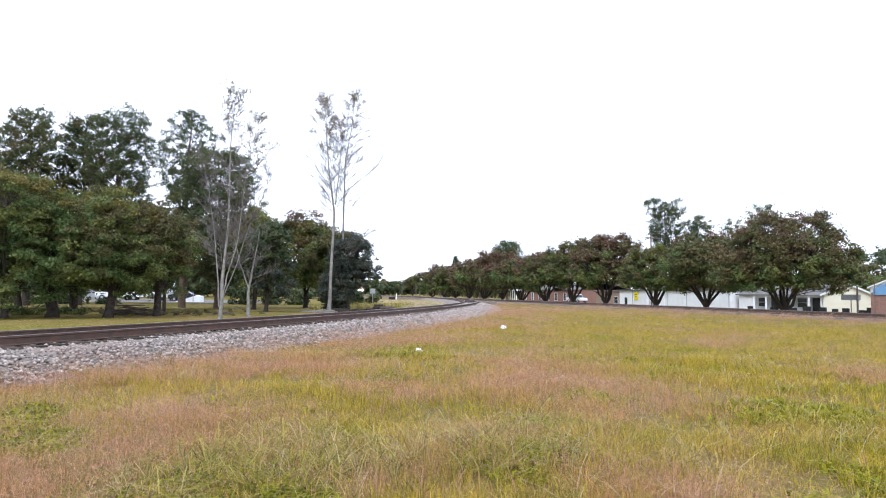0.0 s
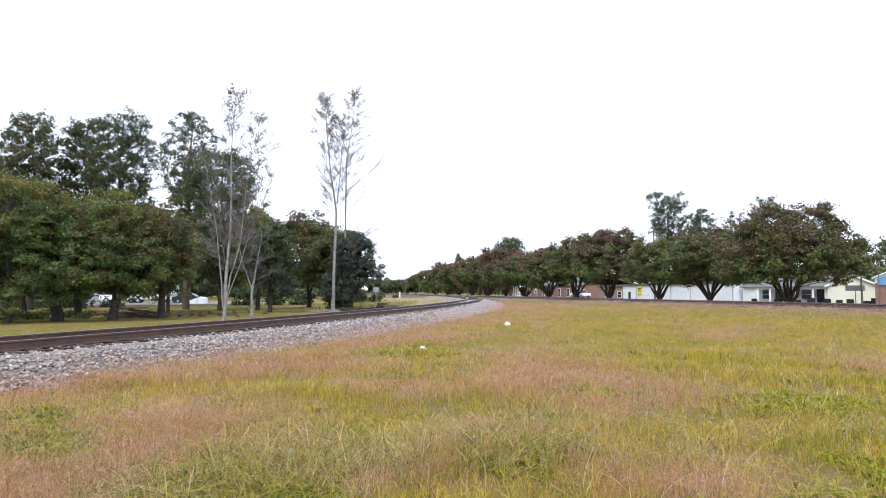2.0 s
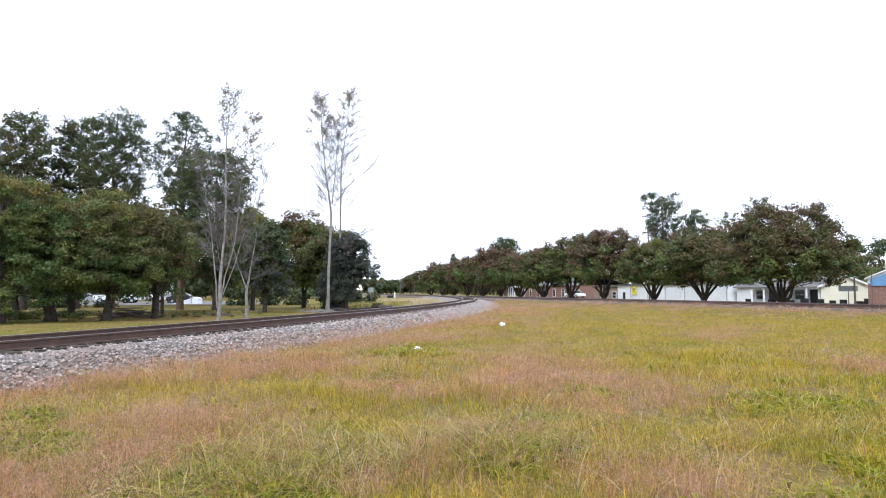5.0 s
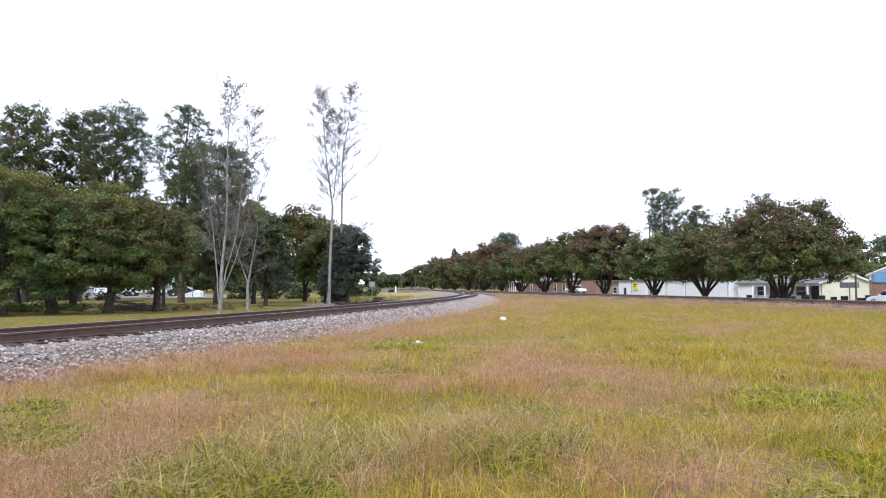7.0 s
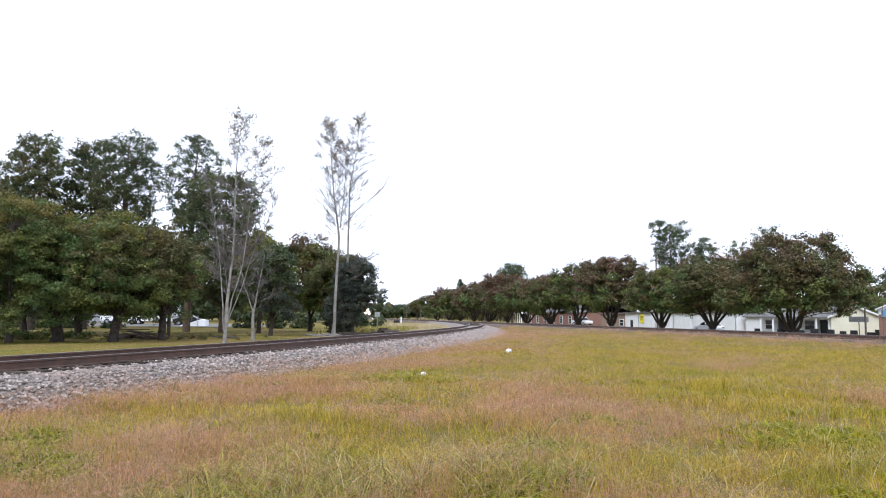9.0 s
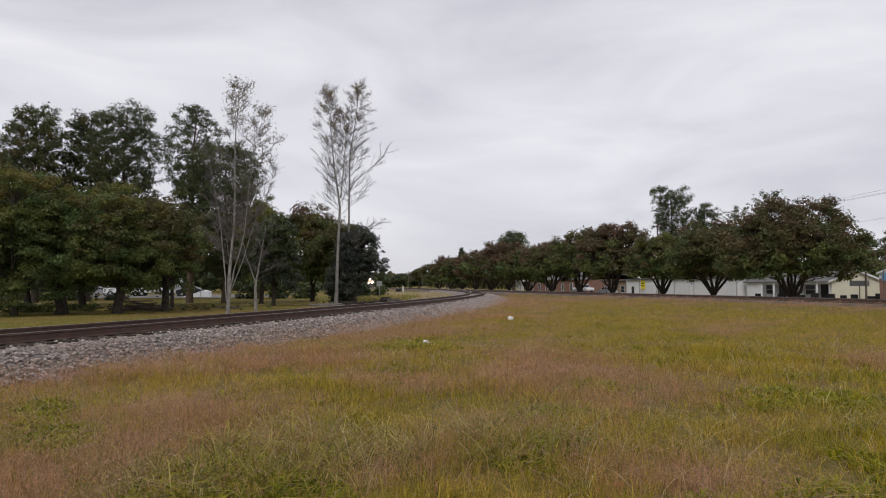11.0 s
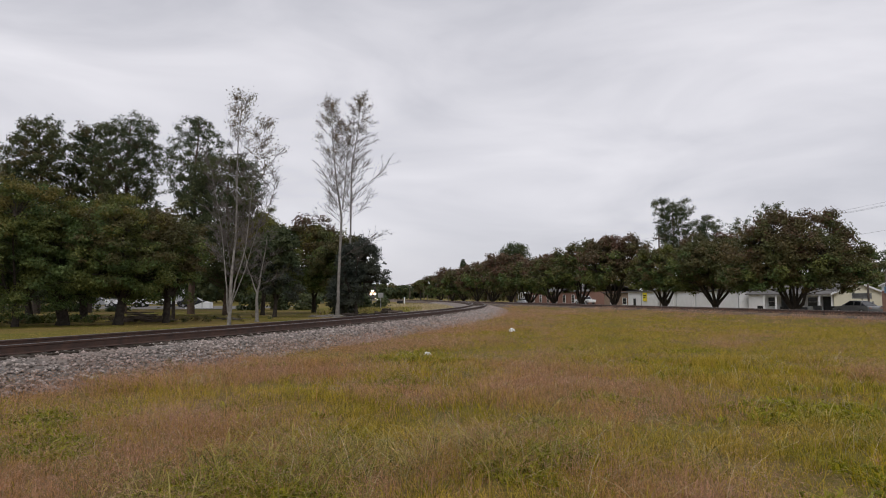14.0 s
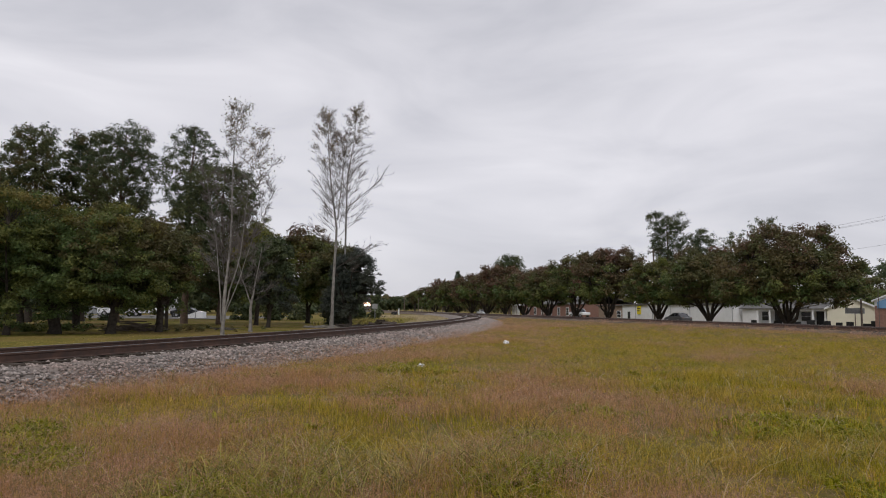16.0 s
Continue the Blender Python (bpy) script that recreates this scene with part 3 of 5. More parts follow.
# ---- trees on the lawn across the near track ----
LAWN_TREES = "leafy trees on the lawn"
lawn = dict(stems=6, group=LAWN_TREES, base=0.5, flat=0.78)
broad_tree(41, at(-23.3, 35.6), "dense yellow-green tree at the lawn's edge", 8.2, 7.6, 0.16, 1.2, 480, 56000, 0.078, [(G, 4), (Y_, 1)], clump=0.42, **lawn)
broad_tree(42, at(-21.9, 37.6), "dark-trunked leafy tree with deep green leaves", 6.7, 5.4, 0.3, 1.3, 300, 32000, 0.08, [(G, 1)], clump=0.42, **lawn)
broad_tree(43, at(-18.95, 38.0), "rounded olive-yellow tree with a leaning trunk", 7.75, 6.4, 0.24, 1.3, 480, 56000, 0.08, [(G, 4), (O, 2), (Y_, 0.9)], clump=0.42, **lawn)
broad_tree(44, at(-17.3, 40.5), "olive tree with thinning brownish leaves", 7.1, 4.7, 0.18, 1.5, 260, 22000, 0.085, [(G, 2), (O, 3)], clump=0.4, **lawn)
broad_tree(45, at(-28.5, 38.0), "dark green tree beside the lawn", 8.0, 7.5, 0.22, 1.5, 220, 16000, 0.12, [(G, 3), (M_NEEDLE, 1)], clump=0.5, **lawn)
# the next three: dark needle colour on the lower clumps paints the pines' shade
broad_tree(46, at(-26.5, 48.0), "leafy tree with the pines' shade put into its darker lower leaves", 8.9, 8.5, 0.26, 1.6, 220, 16000, 0.14, [(M_NEEDLE, 2), (G, 1)], clump=0.6, **lawn)
broad_tree(47, at(-33.0, 52.0), "leafy tree with the pines' shade put into its darker lower leaves", 9.6, 9.5, 0.26, 1.6, 220, 15000, 0.15, [(M_NEEDLE, 2), (G, 1)], clump=0.65, **lawn)
broad_tree(48, at(-22.2, 52.0), "leafy tree with the pines' shade put into its darker lower leaves", 9.4, 7.4, 0.26, 1.6, 180, 12000, 0.14, [(M_NEEDLE, 2), (O, 1)], clump=0.55, **lawn)

PINES = "tall trees behind the lawn"
oak = dict(group=PINES, name="oak_tree", category="tree", bark=M_BARK, slim=0.5)
tall_tree(51, at(-39.4, 63), "tall spreading dark oak above the lawn", [(5, 3.4), (10, 3.6), (13, 3.9), (14.4, 3.6), (16.6, 2.8), (18.0, 1.9), (18.7, 0.9)], 0.3, 140, 36000, 0.125, 0.52, [(M_NEEDLE, 2), (O, 1)], **oak)
tall_tree(61, at(-44.5, 66), "tall dark oak above the lawn", [(6, 2.5), (10, 3.0), (13, 2.6), (15.2, 0.8)], 0.25, 70, 11000, 0.13, 0.55, [(M_NEEDLE, 1)], **oak)
tall_tree(52, at(-36.0, 66), "tall dark oak with reddish upper twigs", [(7, 2.4), (12, 2.4), (16, 2.2), (18.2, 1.9), (19.2, 0.9)], 0.26, 90, 19000, 0.125, 0.5, [(M_NEEDLE, 3), (O, 1), (R_, 0.6)], **oak)
tall_tree(53, at(-31.0, 63), "tall dark pine with a dense rounded top", [(6, 2.6), (11, 2.9), (13.2, 3.5), (15.2, 3.2), (17.3, 2.9), (18.4, 2.0), (19.0, 1.0)], 0.3, 150, 38000, 0.13, 0.5, group=PINES)
tall_tree(54, at(-23.7, 61), "tall pine with an open conical crown", [(6, 1.6), (10, 1.7), (13.4, 2.8), (15.0, 2.7), (16.8, 2.2), (17.8, 1.3), (18.4, 0.5)], 0.28, 100, 21000, 0.125, 0.44, group=PINES)
tall_tree(55, at(-19.8, 59), "broad pine behind the bare poplar", [(3, 2.4), (7, 3.3), (10, 3.7), (12, 3.2), (13.4, 2.3), (14.2, 1.2)], 0.27, 150, 50000, 0.125, 0.55, group=PINES)
broad_tree(56, at(-16.4, 58), "yellowing tree behind the bare poplar", 9.6, 6.0, 0.18, 2.2, 220, 17000, 0.12, [(G, 1), (O, 1.5), (Y_, 1.5)], clump=0.5, base=1.6, stems=4)
broad_tree(57, at(-13.5, 51), "blue-green cedar with dense branches to the ground", 7.2, 4.6, 0.15, 1.2, 240, 22000, 0.1, [(M_LEAF_DARK, 1), (M_NEEDLE, 3)], clump=0.42, base=0.7, stems=4)
broad_tree(58, at(-13.6, 66), "autumn tree with green and russet leaves", 9.9, 6.8, 0.2, 1.4, 300, 24000, 0.14, [(G, 2), (O, 2), (Y_, 0.8), (R_, 0.5)], clump=0.6, base=0.6, stems=4)
broad_tree(59, at(-19.6, 47), "small shaded tree between the trunks", 6.4, 5.4, 0.12, 2.0, 180, 12000, 0.12, [(G, 1), (O, 2)], clump=0.45, base=1.8, stems=4)
broad_tree(63, at(-11.0, 63), "olive tree behind the twin poplar", 7.6, 6.0, 0.15, 1.0, 240, 18000, 0.13, [(G, 1), (O, 2)], clump=0.5, base=0.4, stems=4)
broad_tree(60, at(-8.2, 57.0), "dark cedar with dense branches and an overhanging side", 6.9, 5.8, 0.2, 1.0, 360, 36000, 0.085, [(M_LEAF_DARK, 1)], clump=0.36, base=0.3, stems=5, flat=0.9,
           subs=[((-0.65, 0, 2.2), (1.3, 1.7, 2.2)), ((-0.3, 0.2, 4.3), (1.3, 1.6, 1.7)), ((0.9, 0, 4.6), (1.2, 1.5, 1.3)), ((2.0, -0.2, 4.1), (0.85, 1.1, 0.7)), ((2.4, -0.2, 3.2), (0.8, 1.0, 0.45)), ((0.5, 0, 5.7), (0.55, 0.7, 1.15)),
                 ((1.25, 0.1, 5.5), (0.45, 0.6, 0.8)), ((-0.7, 0.1, 5.4), (0.5, 0.6, 0.8)), ((-1.5, 0.3, 1.6), (0.9, 1.2, 1.5)), ((0.7, -0.2, 2.6), (1.0, 1.2, 1.0))])

bare_tree(71, at(-12.3, 37.0), "slender pale poplar with several nearly bare stems",
          [([(0, 0, -0.3), (0.08, 0, 2.0), (0.26, 0.05, 4.9), (0.27, 0.1, 9.6), (0.42, 0.1, 12.8)], 0.11, 0.4, 2.0, 1.2),
           ([(-0.05, 0, 0.7), (-0.25, 0.1, 2.6), (-0.53, 0.2, 4.75), (-1.0, 0.3, 7.2), (-1.45, 0.3, 9.5)], 0.048, 0.4, 1.4, 1.0),
           ([(0.08, 0, 1.0), (0.35, -0.1, 2.4), (0.92, -0.2, 4.4), (1.35, -0.3, 8.6), (1.97, -0.3, 11.1)], 0.05, 0.45, 1.7, 1.0),
           ([(0.05, 0, 0.9), (0.7, 0.5, 3.2), (1.5, 0.8, 6.2), (2.3, 0.9, 8.4)], 0.036, 0.4, 1.2, 1.0),
           ([(-0.2, 0.4, -0.2), (-0.15, 0.5, 3.0), (-0.6, 0.6, 6.6)], 0.036, 0.4, 1.1, 0.8)],
          [((0.2, 0, 3.2), (-1.6, 0.3, 5.0), 0.022), ((0.26, 0, 4.2), (1.9, 0.2, 6.0), 0.022), ((1.2, -0.3, 7.6), (2.7, -0.5, 9.5), 0.02)], 6,
          [((0.5, 0.1, 12.0), (0.9, 1.2, 1.7)), ((1.9, -0.3, 10.3), (0.9, 1.2, 1.6)), ((2.5, -0.4, 9.0), (0.8, 1.0, 1.3))], 2000, 0.05, 4.6)
bare_tree(72, at(-9.3, 54.5), "slender pale poplar with twin stems and few leaves",
          [([(0, 0, -0.3), (0.1, 0, 4.0), (0.26, 0.1, 8.0), (-0.19, 0.2, 10.8), (-0.61, 0.3, 15.0), (-0.75, 0.3, 17.7)], 0.15, 0.36, 3.0, 0.95),
           ([(0.25, 4.3, -0.2), (0.3, 4.3, 4.4), (0.39, 4.3, 8.5), (0.44, 4.3, 13.2), (0.89, 4.2, 15.8), (1.26, 4.2, 19.2)], 0.13, 0.4, 4.0, 0.75),
           ([(0.3, 0.1, 8.7), (0.63, 0.3, 12.4), (0.71, 0.4, 15.9)], 0.06, 0.2, 2.2, 1.0)],
          [((0.5, 4.2, 10.4), (3.8, 3.9, 13.5), 0.045), ((-0.2, 0.2, 10.3), (-1.9, 0.2, 12.7), 0.04), ((0.2, 0.1, 6.6), (-2.0, -0.4, 8.4), 0.035), ((0.4, 4.2, 6.2), (3.9, 3.6, 7.2), 0.035), ((0.15, 0, 4.6), (2.6, -0.8, 6.2), 0.035)], 8,
          [((-1.1, 0.3, 15.4), (1.4, 1.6, 2.4)), ((-0.7, 0.3, 17.2), (0.7, 0.9, 1.2)), ((1.4, 4.2, 17.9), (1.1, 1.4, 2.0)), ((0.7, 0.4, 15.2), (0.6, 0.8, 1.2))], 3600, 0.06)
bare_tree(73, at(-13.6, 42.0), "small bare pale tree behind the poplar",
          [([(1.4, 0, -0.3), (1.35, 0, 1.4), (1.55, 0.1, 2.9), (1.9, 0.2, 5.4)], 0.13, 0.4, 2.3, 0.55), ([(1.4, 0, 1.7), (0.7, 0.2, 3.4), (0.1, 0.3, 5.6)], 0.05, 0.25, 1.7, 0.6)], [], 6, [], 0, dense=4.0)

# ---- grass of the field ----


def in_field(x, y):
    """How far inside the field a place is, in metres."""
    return min((x - (34.6 + SLOPE * y - 0.0022 * max(148 - y, 0) ** 2)) * 0.9, (main_x(y) - x) * 0.95 - (0.0 if x > 8 else 1.2))


def patch(x, y, s, seed):
    return noise.noise((x * s, y * s, seed)) + 0.5 * noise.noise((x * s * 2.3, y * s * 2.3, seed + 9))


def scatter(seed, y0, y1, density, keep, tuft):
    """Places of blades, in tufts, with the way each blade leans out of its tuft."""
    rng = random.Random(seed)
    nr = np.random.RandomState(seed)
    roots = []
    area = 0.75 * (y1 * y1 - y0 * y0)
    for _ in range(int(area * density / tuft)):
        y = math.sqrt(y0 * y0 + (y1 * y1 - y0 * y0) * rng.random())
        x = rng.uniform(-0.75, 0.75) * y
        e = in_field(x, y)
        if e > 1.8 + 0.9 * noise.noise((x * 0.5, y * 0.5, 2.0)) and keep(x, y, rng, e):
            roots.append((x, y, ground_z(x, y), 0.6 + 0.7 * rng.random() + 0.7 * noise.noise((x * 0.55, y * 0.55, 50.0))))
    roots = np.repeat(np.array(roots), tuft, axis=0)
    n = len(roots)
    an = nr.rand(n) * 2 * math.pi
    r = np.abs(nr.normal(scale=0.045 + 0.009 * max(y0 - 5, 0), size=n))
    out = np.stack([np.cos(an), np.sin(an), np.zeros(n)], 1)
    p = roots[:, :3] + out * r[:, None]
    return p, out, roots[:, 3]


def blades(name, seed, spots, height, width, lean, mat_, label, segs=2):
    """Curved blades standing at spots, joined into one sheet of grass."""
    p, d, big = spots
    nr = np.random.RandomState(seed)
    n = len(p)
    h = height * (0.45 + 0.9 * nr.rand(n)) * big
    w = width * (0.6 + 0.8 * nr.rand(n))
    d = d + nr.normal(scale=0.45, size=(n, 3)) * [1, 1, 0]
    fa = nr.rand(n) * 2 * math.pi
    s = np.stack([np.cos(fa), np.sin(fa), np.zeros(n)], 1)
    out = lean * h * (0.2 + 1.1 * nr.rand(n))
    p = p - [0, 0, 0.02]
    up = np.array([0, 0, 1.0])
    rows = []
    for k in range(segs):
        f = k / segs
        c = p + up * (h * (f - 0.25 * lean * f * f))[:, None] + d * (out * f * f)[:, None]
        ww = (w * (1 - 0.45 * f))[:, None] * 0.5
        rows += [c - s * ww, c + s * ww]
    rows.append(p + up * (h * (1 - 0.5 * lean))[:, None] + d * out[:, None])
    k = len(rows)
    v = np.stack(rows, 1).reshape(-1, 3)
    b = np.arange(n)[:, None] * k
    tris = []
    for i in range(segs - 1):
        tris += [b + [2 * i, 2 * i + 1, 2 * i + 3], b + [2 * i, 2 * i + 3, 2 * i + 2]]
    tris.append(b + [k - 3, k - 2, k - 1])
    ob = poly_mesh(name, v, np.concatenate(tris), mat_)
    return tagged(ob, label, "grass", kind="stuff")


# thicker patches in the meadow: x, y, spread, weight
RED_SPOTS = ((2.1, 11.9, 1.8, 1.0), (0.2, 7.2, 0.35, 0.8), (2.5, 8.7, 0.5, 0.8), (1.5, 5.4, 0.8, 0.7), (-6.0, 10.3, 4.0, 0.7), (-3.3, 8.8, 1.2, 0.4), (-3.6, 5.5, 0.5, 0.6), (8.0, 13.0, 2.0, 0.6), (-1.5, 11.5, 2.0, 0.5))
GREEN_SPOTS = ((-5.2, 8.5, 0.4, 1.3), (-4.2, 7.0, 0.3, 1.1), (-1.6, 6.3, 0.6, 0.7), (-2.3, 5.8, 0.4, 0.7), (-0.8, 6.2, 0.4, 0.7), (-1.1, 5.1, 0.12, 1.4), (1.0, 6.5, 0.15, 1.2), (1.1, 7.9, 0.25, 0.9),
               (2.8, 5.2, 0.3, 1.3), (3.3, 5.4, 0.5, 1.4), (3.7, 6.3, 0.4, 1.0), (2.2, 10.6, 0.5, 0.9), (-0.9, 17.7, 2.0, 0.9), (4.7, 10.1, 0.5, 0.6), (-2.3, 7.5, 0.12, 1.0))
ARCH_SPOTS = ((-1.6, 6.2, 1.2, 1.2), (-0.4, 6.6, 0.8, 1.0), (4.0, 8.5, 1.0, 0.8), (2.4, 6.6, 0.6, 0.8), (-2.6, 5.6, 0.5, 1.0), (1.3, 8.4, 0.8, 0.7))


def spots(x, y, places):
    return sum(s * math.exp(-((x - px) ** 2 + (y - py) ** 2) / r) for px, py, r, s in places)


def bare(x, y):
    """Gaps between the clumps, where the dark thatch shows."""
    return y < 20 and noise.noise((x * 1.7, y * 1.3, 77.0)) + 0.4 * noise.noise((x * 4.1, y * 3.3, 78.0)) > 0.46


def thin(x, y):
    """The dry grasses stand thinner where the weeds are lush."""
    return 1 - 0.6 * min(spots(x, y, GREEN_SPOTS), 1)


def pinkness(x, y):
    """Reddish seed grass: thick along the near ballast and before the main track, in patches elsewhere."""
    near = x - (34.6 + SLOPE * y - 0.0022 * max(148 - y, 0) ** 2)
    far = main_x(y) - x
    return 1.1 * patch(x, y, 0.25, 5.0) + 1.15 * math.exp(-max(near - 1.5, 0) / 4.0) + 1.2 * math.exp(-max(far - 2.0, 0) / 4.0) - 0.27 - 0.012 * max(x, 0) + spots(x, y, RED_SPOTS)


def keep_pink(x, y, rng, e):
    return not bare(x, y) and rng.random() < min(max(0.1 + pinkness(x, y) * 1.4, 0.03), 1) * thin(x, y)


def keep_yellow(x, y, rng, e):
    return not bare(x, y) and rng.random() < min(max(0.85 - pinkness(x, y) * 1.1, 0.08), 1) * thin(x, y)


def keep_green(x, y, rng, e):
    return rng.random() < min(max((patch(x, y, 0.5, 21.0) * 2.2 - 0.45) * (1.0 if y < 9 else 0.45) - (0.0 if y < 9 else 0.1) + spots(x, y, GREEN_SPOTS), 0.0), 1)


def keep_straw(x, y, rng, e):
    return rng.random() < min(max(patch(x, y, 0.5, 33.0) + 0.2, 0.05), 1)


def keep_arch(x, y, rng, e):
    return rng.random() < min(max(patch(x, y, 0.6, 61.0) * 0.9 - 0.3 + spots(x, y, ARCH_SPOTS), 0.02), 1)


FIELD = ((3.2, 8.5, 1.3, 1.0), (8.5, 17, 0.5, 1.4), (17, 34, 0.18, 2.0), (34, 62, 0.06, 3.2), (62, 105, 0.018, 5.0))
for i, (y0, y1, dens, thick) in enumerate(FIELD):
    sg = 2 if i < 2 else 1
    tall = (1.25, 1.25, 1.3, 1.2, 1.0)[i]
    blades("pink_seed_grass", 100 + i, scatter(200 + i, y0, y1, 1900 * dens, keep_pink, 10 if i < 2 else 5), 0.2 * tall, 0.0034 * thick, 0.75, M_GRASS_PINK, "airy pinkish-brown seed grass over the field", sg)
    blades("yellow_grass", 110 + i, scatter(210 + i, y0, y1, 1450 * dens, keep_yellow, 16 if i < 2 else 6), 0.2 * tall, 0.0042 * thick, 0.85, M_GRASS_YELLOW, "yellow-green meadow grass over the field", sg)
    blades("weed_leaves", 120 + i, scatter(220 + i, y0, y1, 1700 * dens, keep_green, 14 if i < 2 else 5), 0.17, 0.026 * thick, 1.0, M_GRASS_GREEN, "patches of fresh green low weeds", sg)
    if i < 2:
        blades("straw_stalks", 130 + i, scatter(230 + i, y0, y1, 60 * dens, keep_straw, 3), 0.36, 0.0055 * thick, 1.3, M_GRASS_STRAW, "pale nodding dry grass stalks", 4)
for i, (y0, y1, dens, w) in enumerate(((3.2, 8.5, 1000, 0.007), (8.5, 18, 330, 0.012))):
    blades("dry_thatch", 150 + i, scatter(250 + i, y0, y1, dens, lambda x, y, rng, e: True, 5), 0.085, w, 1.4, M_THATCH, "short dry brown thatch between the tufts", 1)
blades("arching_grass", 141, scatter(241, 3.4, 8.5, 420, keep_arch, 14), 0.34, 0.008, 1.3, M_GRASS_ARCH, "arching olive-green grass tufts", 4)
blades("arching_grass", 142, scatter(242, 8.5, 20, 60, keep_arch, 12), 0.34, 0.013, 1.15, M_GRASS_ARCH, "arching olive-green grass tufts", 3)


def seed_heads(seed, y0, y1, count, size):
    """The airy seed heads over the reddish grass: fine slivers at all angles."""
    rng = random.Random(seed)
    nr = np.random.RandomState(seed)
    tufts = []
    while len(tufts) < count // 14:
        y = math.sqrt(y0 * y0 + (y1 * y1 - y0 * y0) * rng.random())
        x = rng.uniform(-0.75, 0.75) * y
        if in_field(x, y) > 1.3 and rng.random() < min(max(0.2 + pinkness(x, y) * 1.5, 0.03), 1):
            tufts.append((x, y, ground_z(x, y) + rng.uniform(0.12, 0.3)))
    p = np.repeat(np.array(tufts), 14, axis=0)
    n = len(p)
    p = p + nr.normal(scale=1, size=(n, 3)) * [0.07 + 0.003 * y0, 0.07 + 0.003 * y0, 0.045]
    d = nr.normal(size=(n, 3)) * [1, 1, 0.8]
    d /= np.linalg.norm(d, axis=1)[:, None]
    s = np.cross(d, nr.normal(size=(n, 3)))
    s /= np.linalg.norm(s, axis=1)[:, None]
    l = size * (0.5 + nr.rand(n))[:, None]
    v = np.stack([p - d * l - s * l * 0.1, p - d * l + s * l * 0.1, p + d * l], 1).reshape(-1, 3)
    ob = poly_mesh("seed_heads", v, np.arange(n * 3).reshape(-1, 3), M_SEED)
    return tagged(ob, "hazy reddish seed heads over the grass", "grass", kind="stuff")


seed_heads(301, 3.5, 10, 75000, 0.014)
seed_heads(302, 10, 24, 60000, 0.024)
seed_heads(303, 24, 70, 40000, 0.045)


def wild_strip(name, seed, count, y0, y1, o0, o1, height, width, mat_, label):
    """Rough growth beside the near track, between offsets to its left."""
    nr = np.random.RandomState(seed)
    y = y0 + (y1 - y0) * nr.rand(count)
    x = np.array([spur_x(v) for v in y]) - o0 - (o1 - o0) * nr.rand(count)
    p = np.stack([x, y, np.array([ground_z(u, v) for u, v in zip(x, y)])], 1)
    an = nr.rand(count) * 2 * math.pi
    blades(name, seed + 1, (p, np.stack([np.cos(an), np.sin(an), 0 * an], 1), 0.6 + 0.9 * nr.rand(count)), height, width, 0.8, mat_, label, 2)


wild_strip("tall_weeds", 311, 6000, 58, 84, 7.0, 13.0, 0.5, 0.04, M_GRASS_ARCH, "tall green weeds beside the track")
wild_strip("dry_weeds", 313, 7000, 70, 130, 3.2, 14.0, 0.35, 0.05, M_GRASS_STRAW, "dry tan weeds between the tracks")
wild_strip("dry_weeds", 315, 5000, 30, 62, 3.2, 4.6, 0.2, 0.03, M_GRASS_PINK, "dry tan weeds along the ballast")


def lawn_tufts():
    """Short mown blades over the lawn across the near track."""
    nr = np.random.RandomState(77)
    n = 60000
    y = 12 + 70 * nr.rand(n) ** 1.3
    edge = np.array([spur_x(v) - 3.2 for v in y])
    x = edge - nr.rand(n) * (edge + 0.75 * y)
    ok = x < edge
    p = np.stack([x, y, np.array([ground_z(u, v) for u, v in zip(x, y)])], 1)[ok]
    an = nr.rand(len(p)) * 2 * math.pi
    blades("lawn_grass", 78, (p, np.stack([np.cos(an), np.sin(an), 0 * an], 1), 0.7 + 0.6 * nr.rand(len(p))), 0.085, 0.03, 0.9, M_LAWN_BLADE, "short yellow-green mown grass with tan patches", 1)


lawn_tufts()

# ---- loose ballast stones ----


def stones(name, seed, fx, y0, y1, spans, count, size, label):
    """Broken stones lying on the bed, within spans of (offset, offset, z, z)."""
    nr = np.random.RandomState(seed)
    y = y0 + (y1 - y0) * nr.rand(count) ** 1.6
    x = np.array([fx(v) for v in y])
    tx = np.array([(fx(v + 0.1) - fx(v - 0.1)) / 0.2 for v in y])
    l = np.sqrt(1 + tx * tx)
    wide = np.array([abs(b - a) for a, b, _, _ in spans])
    k = nr.choice(len(spans), count, p=wide / wide.sum())
    f = nr.rand(count)
    sp = np.array(spans)[k]
    o = sp[:, 0] + (sp[:, 1] - sp[:, 0]) * f
    z = sp[:, 2] + (sp[:, 3] - sp[:, 2]) * f
    s = size * (0.5 + nr.rand(count)) * (1 + (y - y0) / 60)
    c = np.stack([x + o / l, y - o * tx / l, z + s * 0.15], 1)
    base = np.array([(1, 0, 0), (-1, 0, 0), (0, 1, 0), (0, -1, 0), (0, 0, 1), (0, 0, -1)], float)
    q = nr.normal(size=(count, 3, 3))
    q, _ = np.linalg.qr(q)
    v = base[None] * (0.55 + 0.6 * nr.rand(count, 6, 1)) * s[:, None, None]
    v = np.einsum("nij,nkj->nki", q, v)
    v[:, :, 2] *= 0.75
    v = (v + c[:, None]).reshape(-1, 3)
    t = np.array([(0, 2, 4), (2, 1, 4), (1, 3, 4), (3, 0, 4), (2, 0, 5), (1, 2, 5), (3, 1, 5), (0, 3, 5)])
    f = (np.arange(count)[:, None, None] * 6 + t[None]).reshape(-1, 3)
    return tagged(poly_mesh(name, v, f, M_STONE), label, "gravel", kind="stuff")


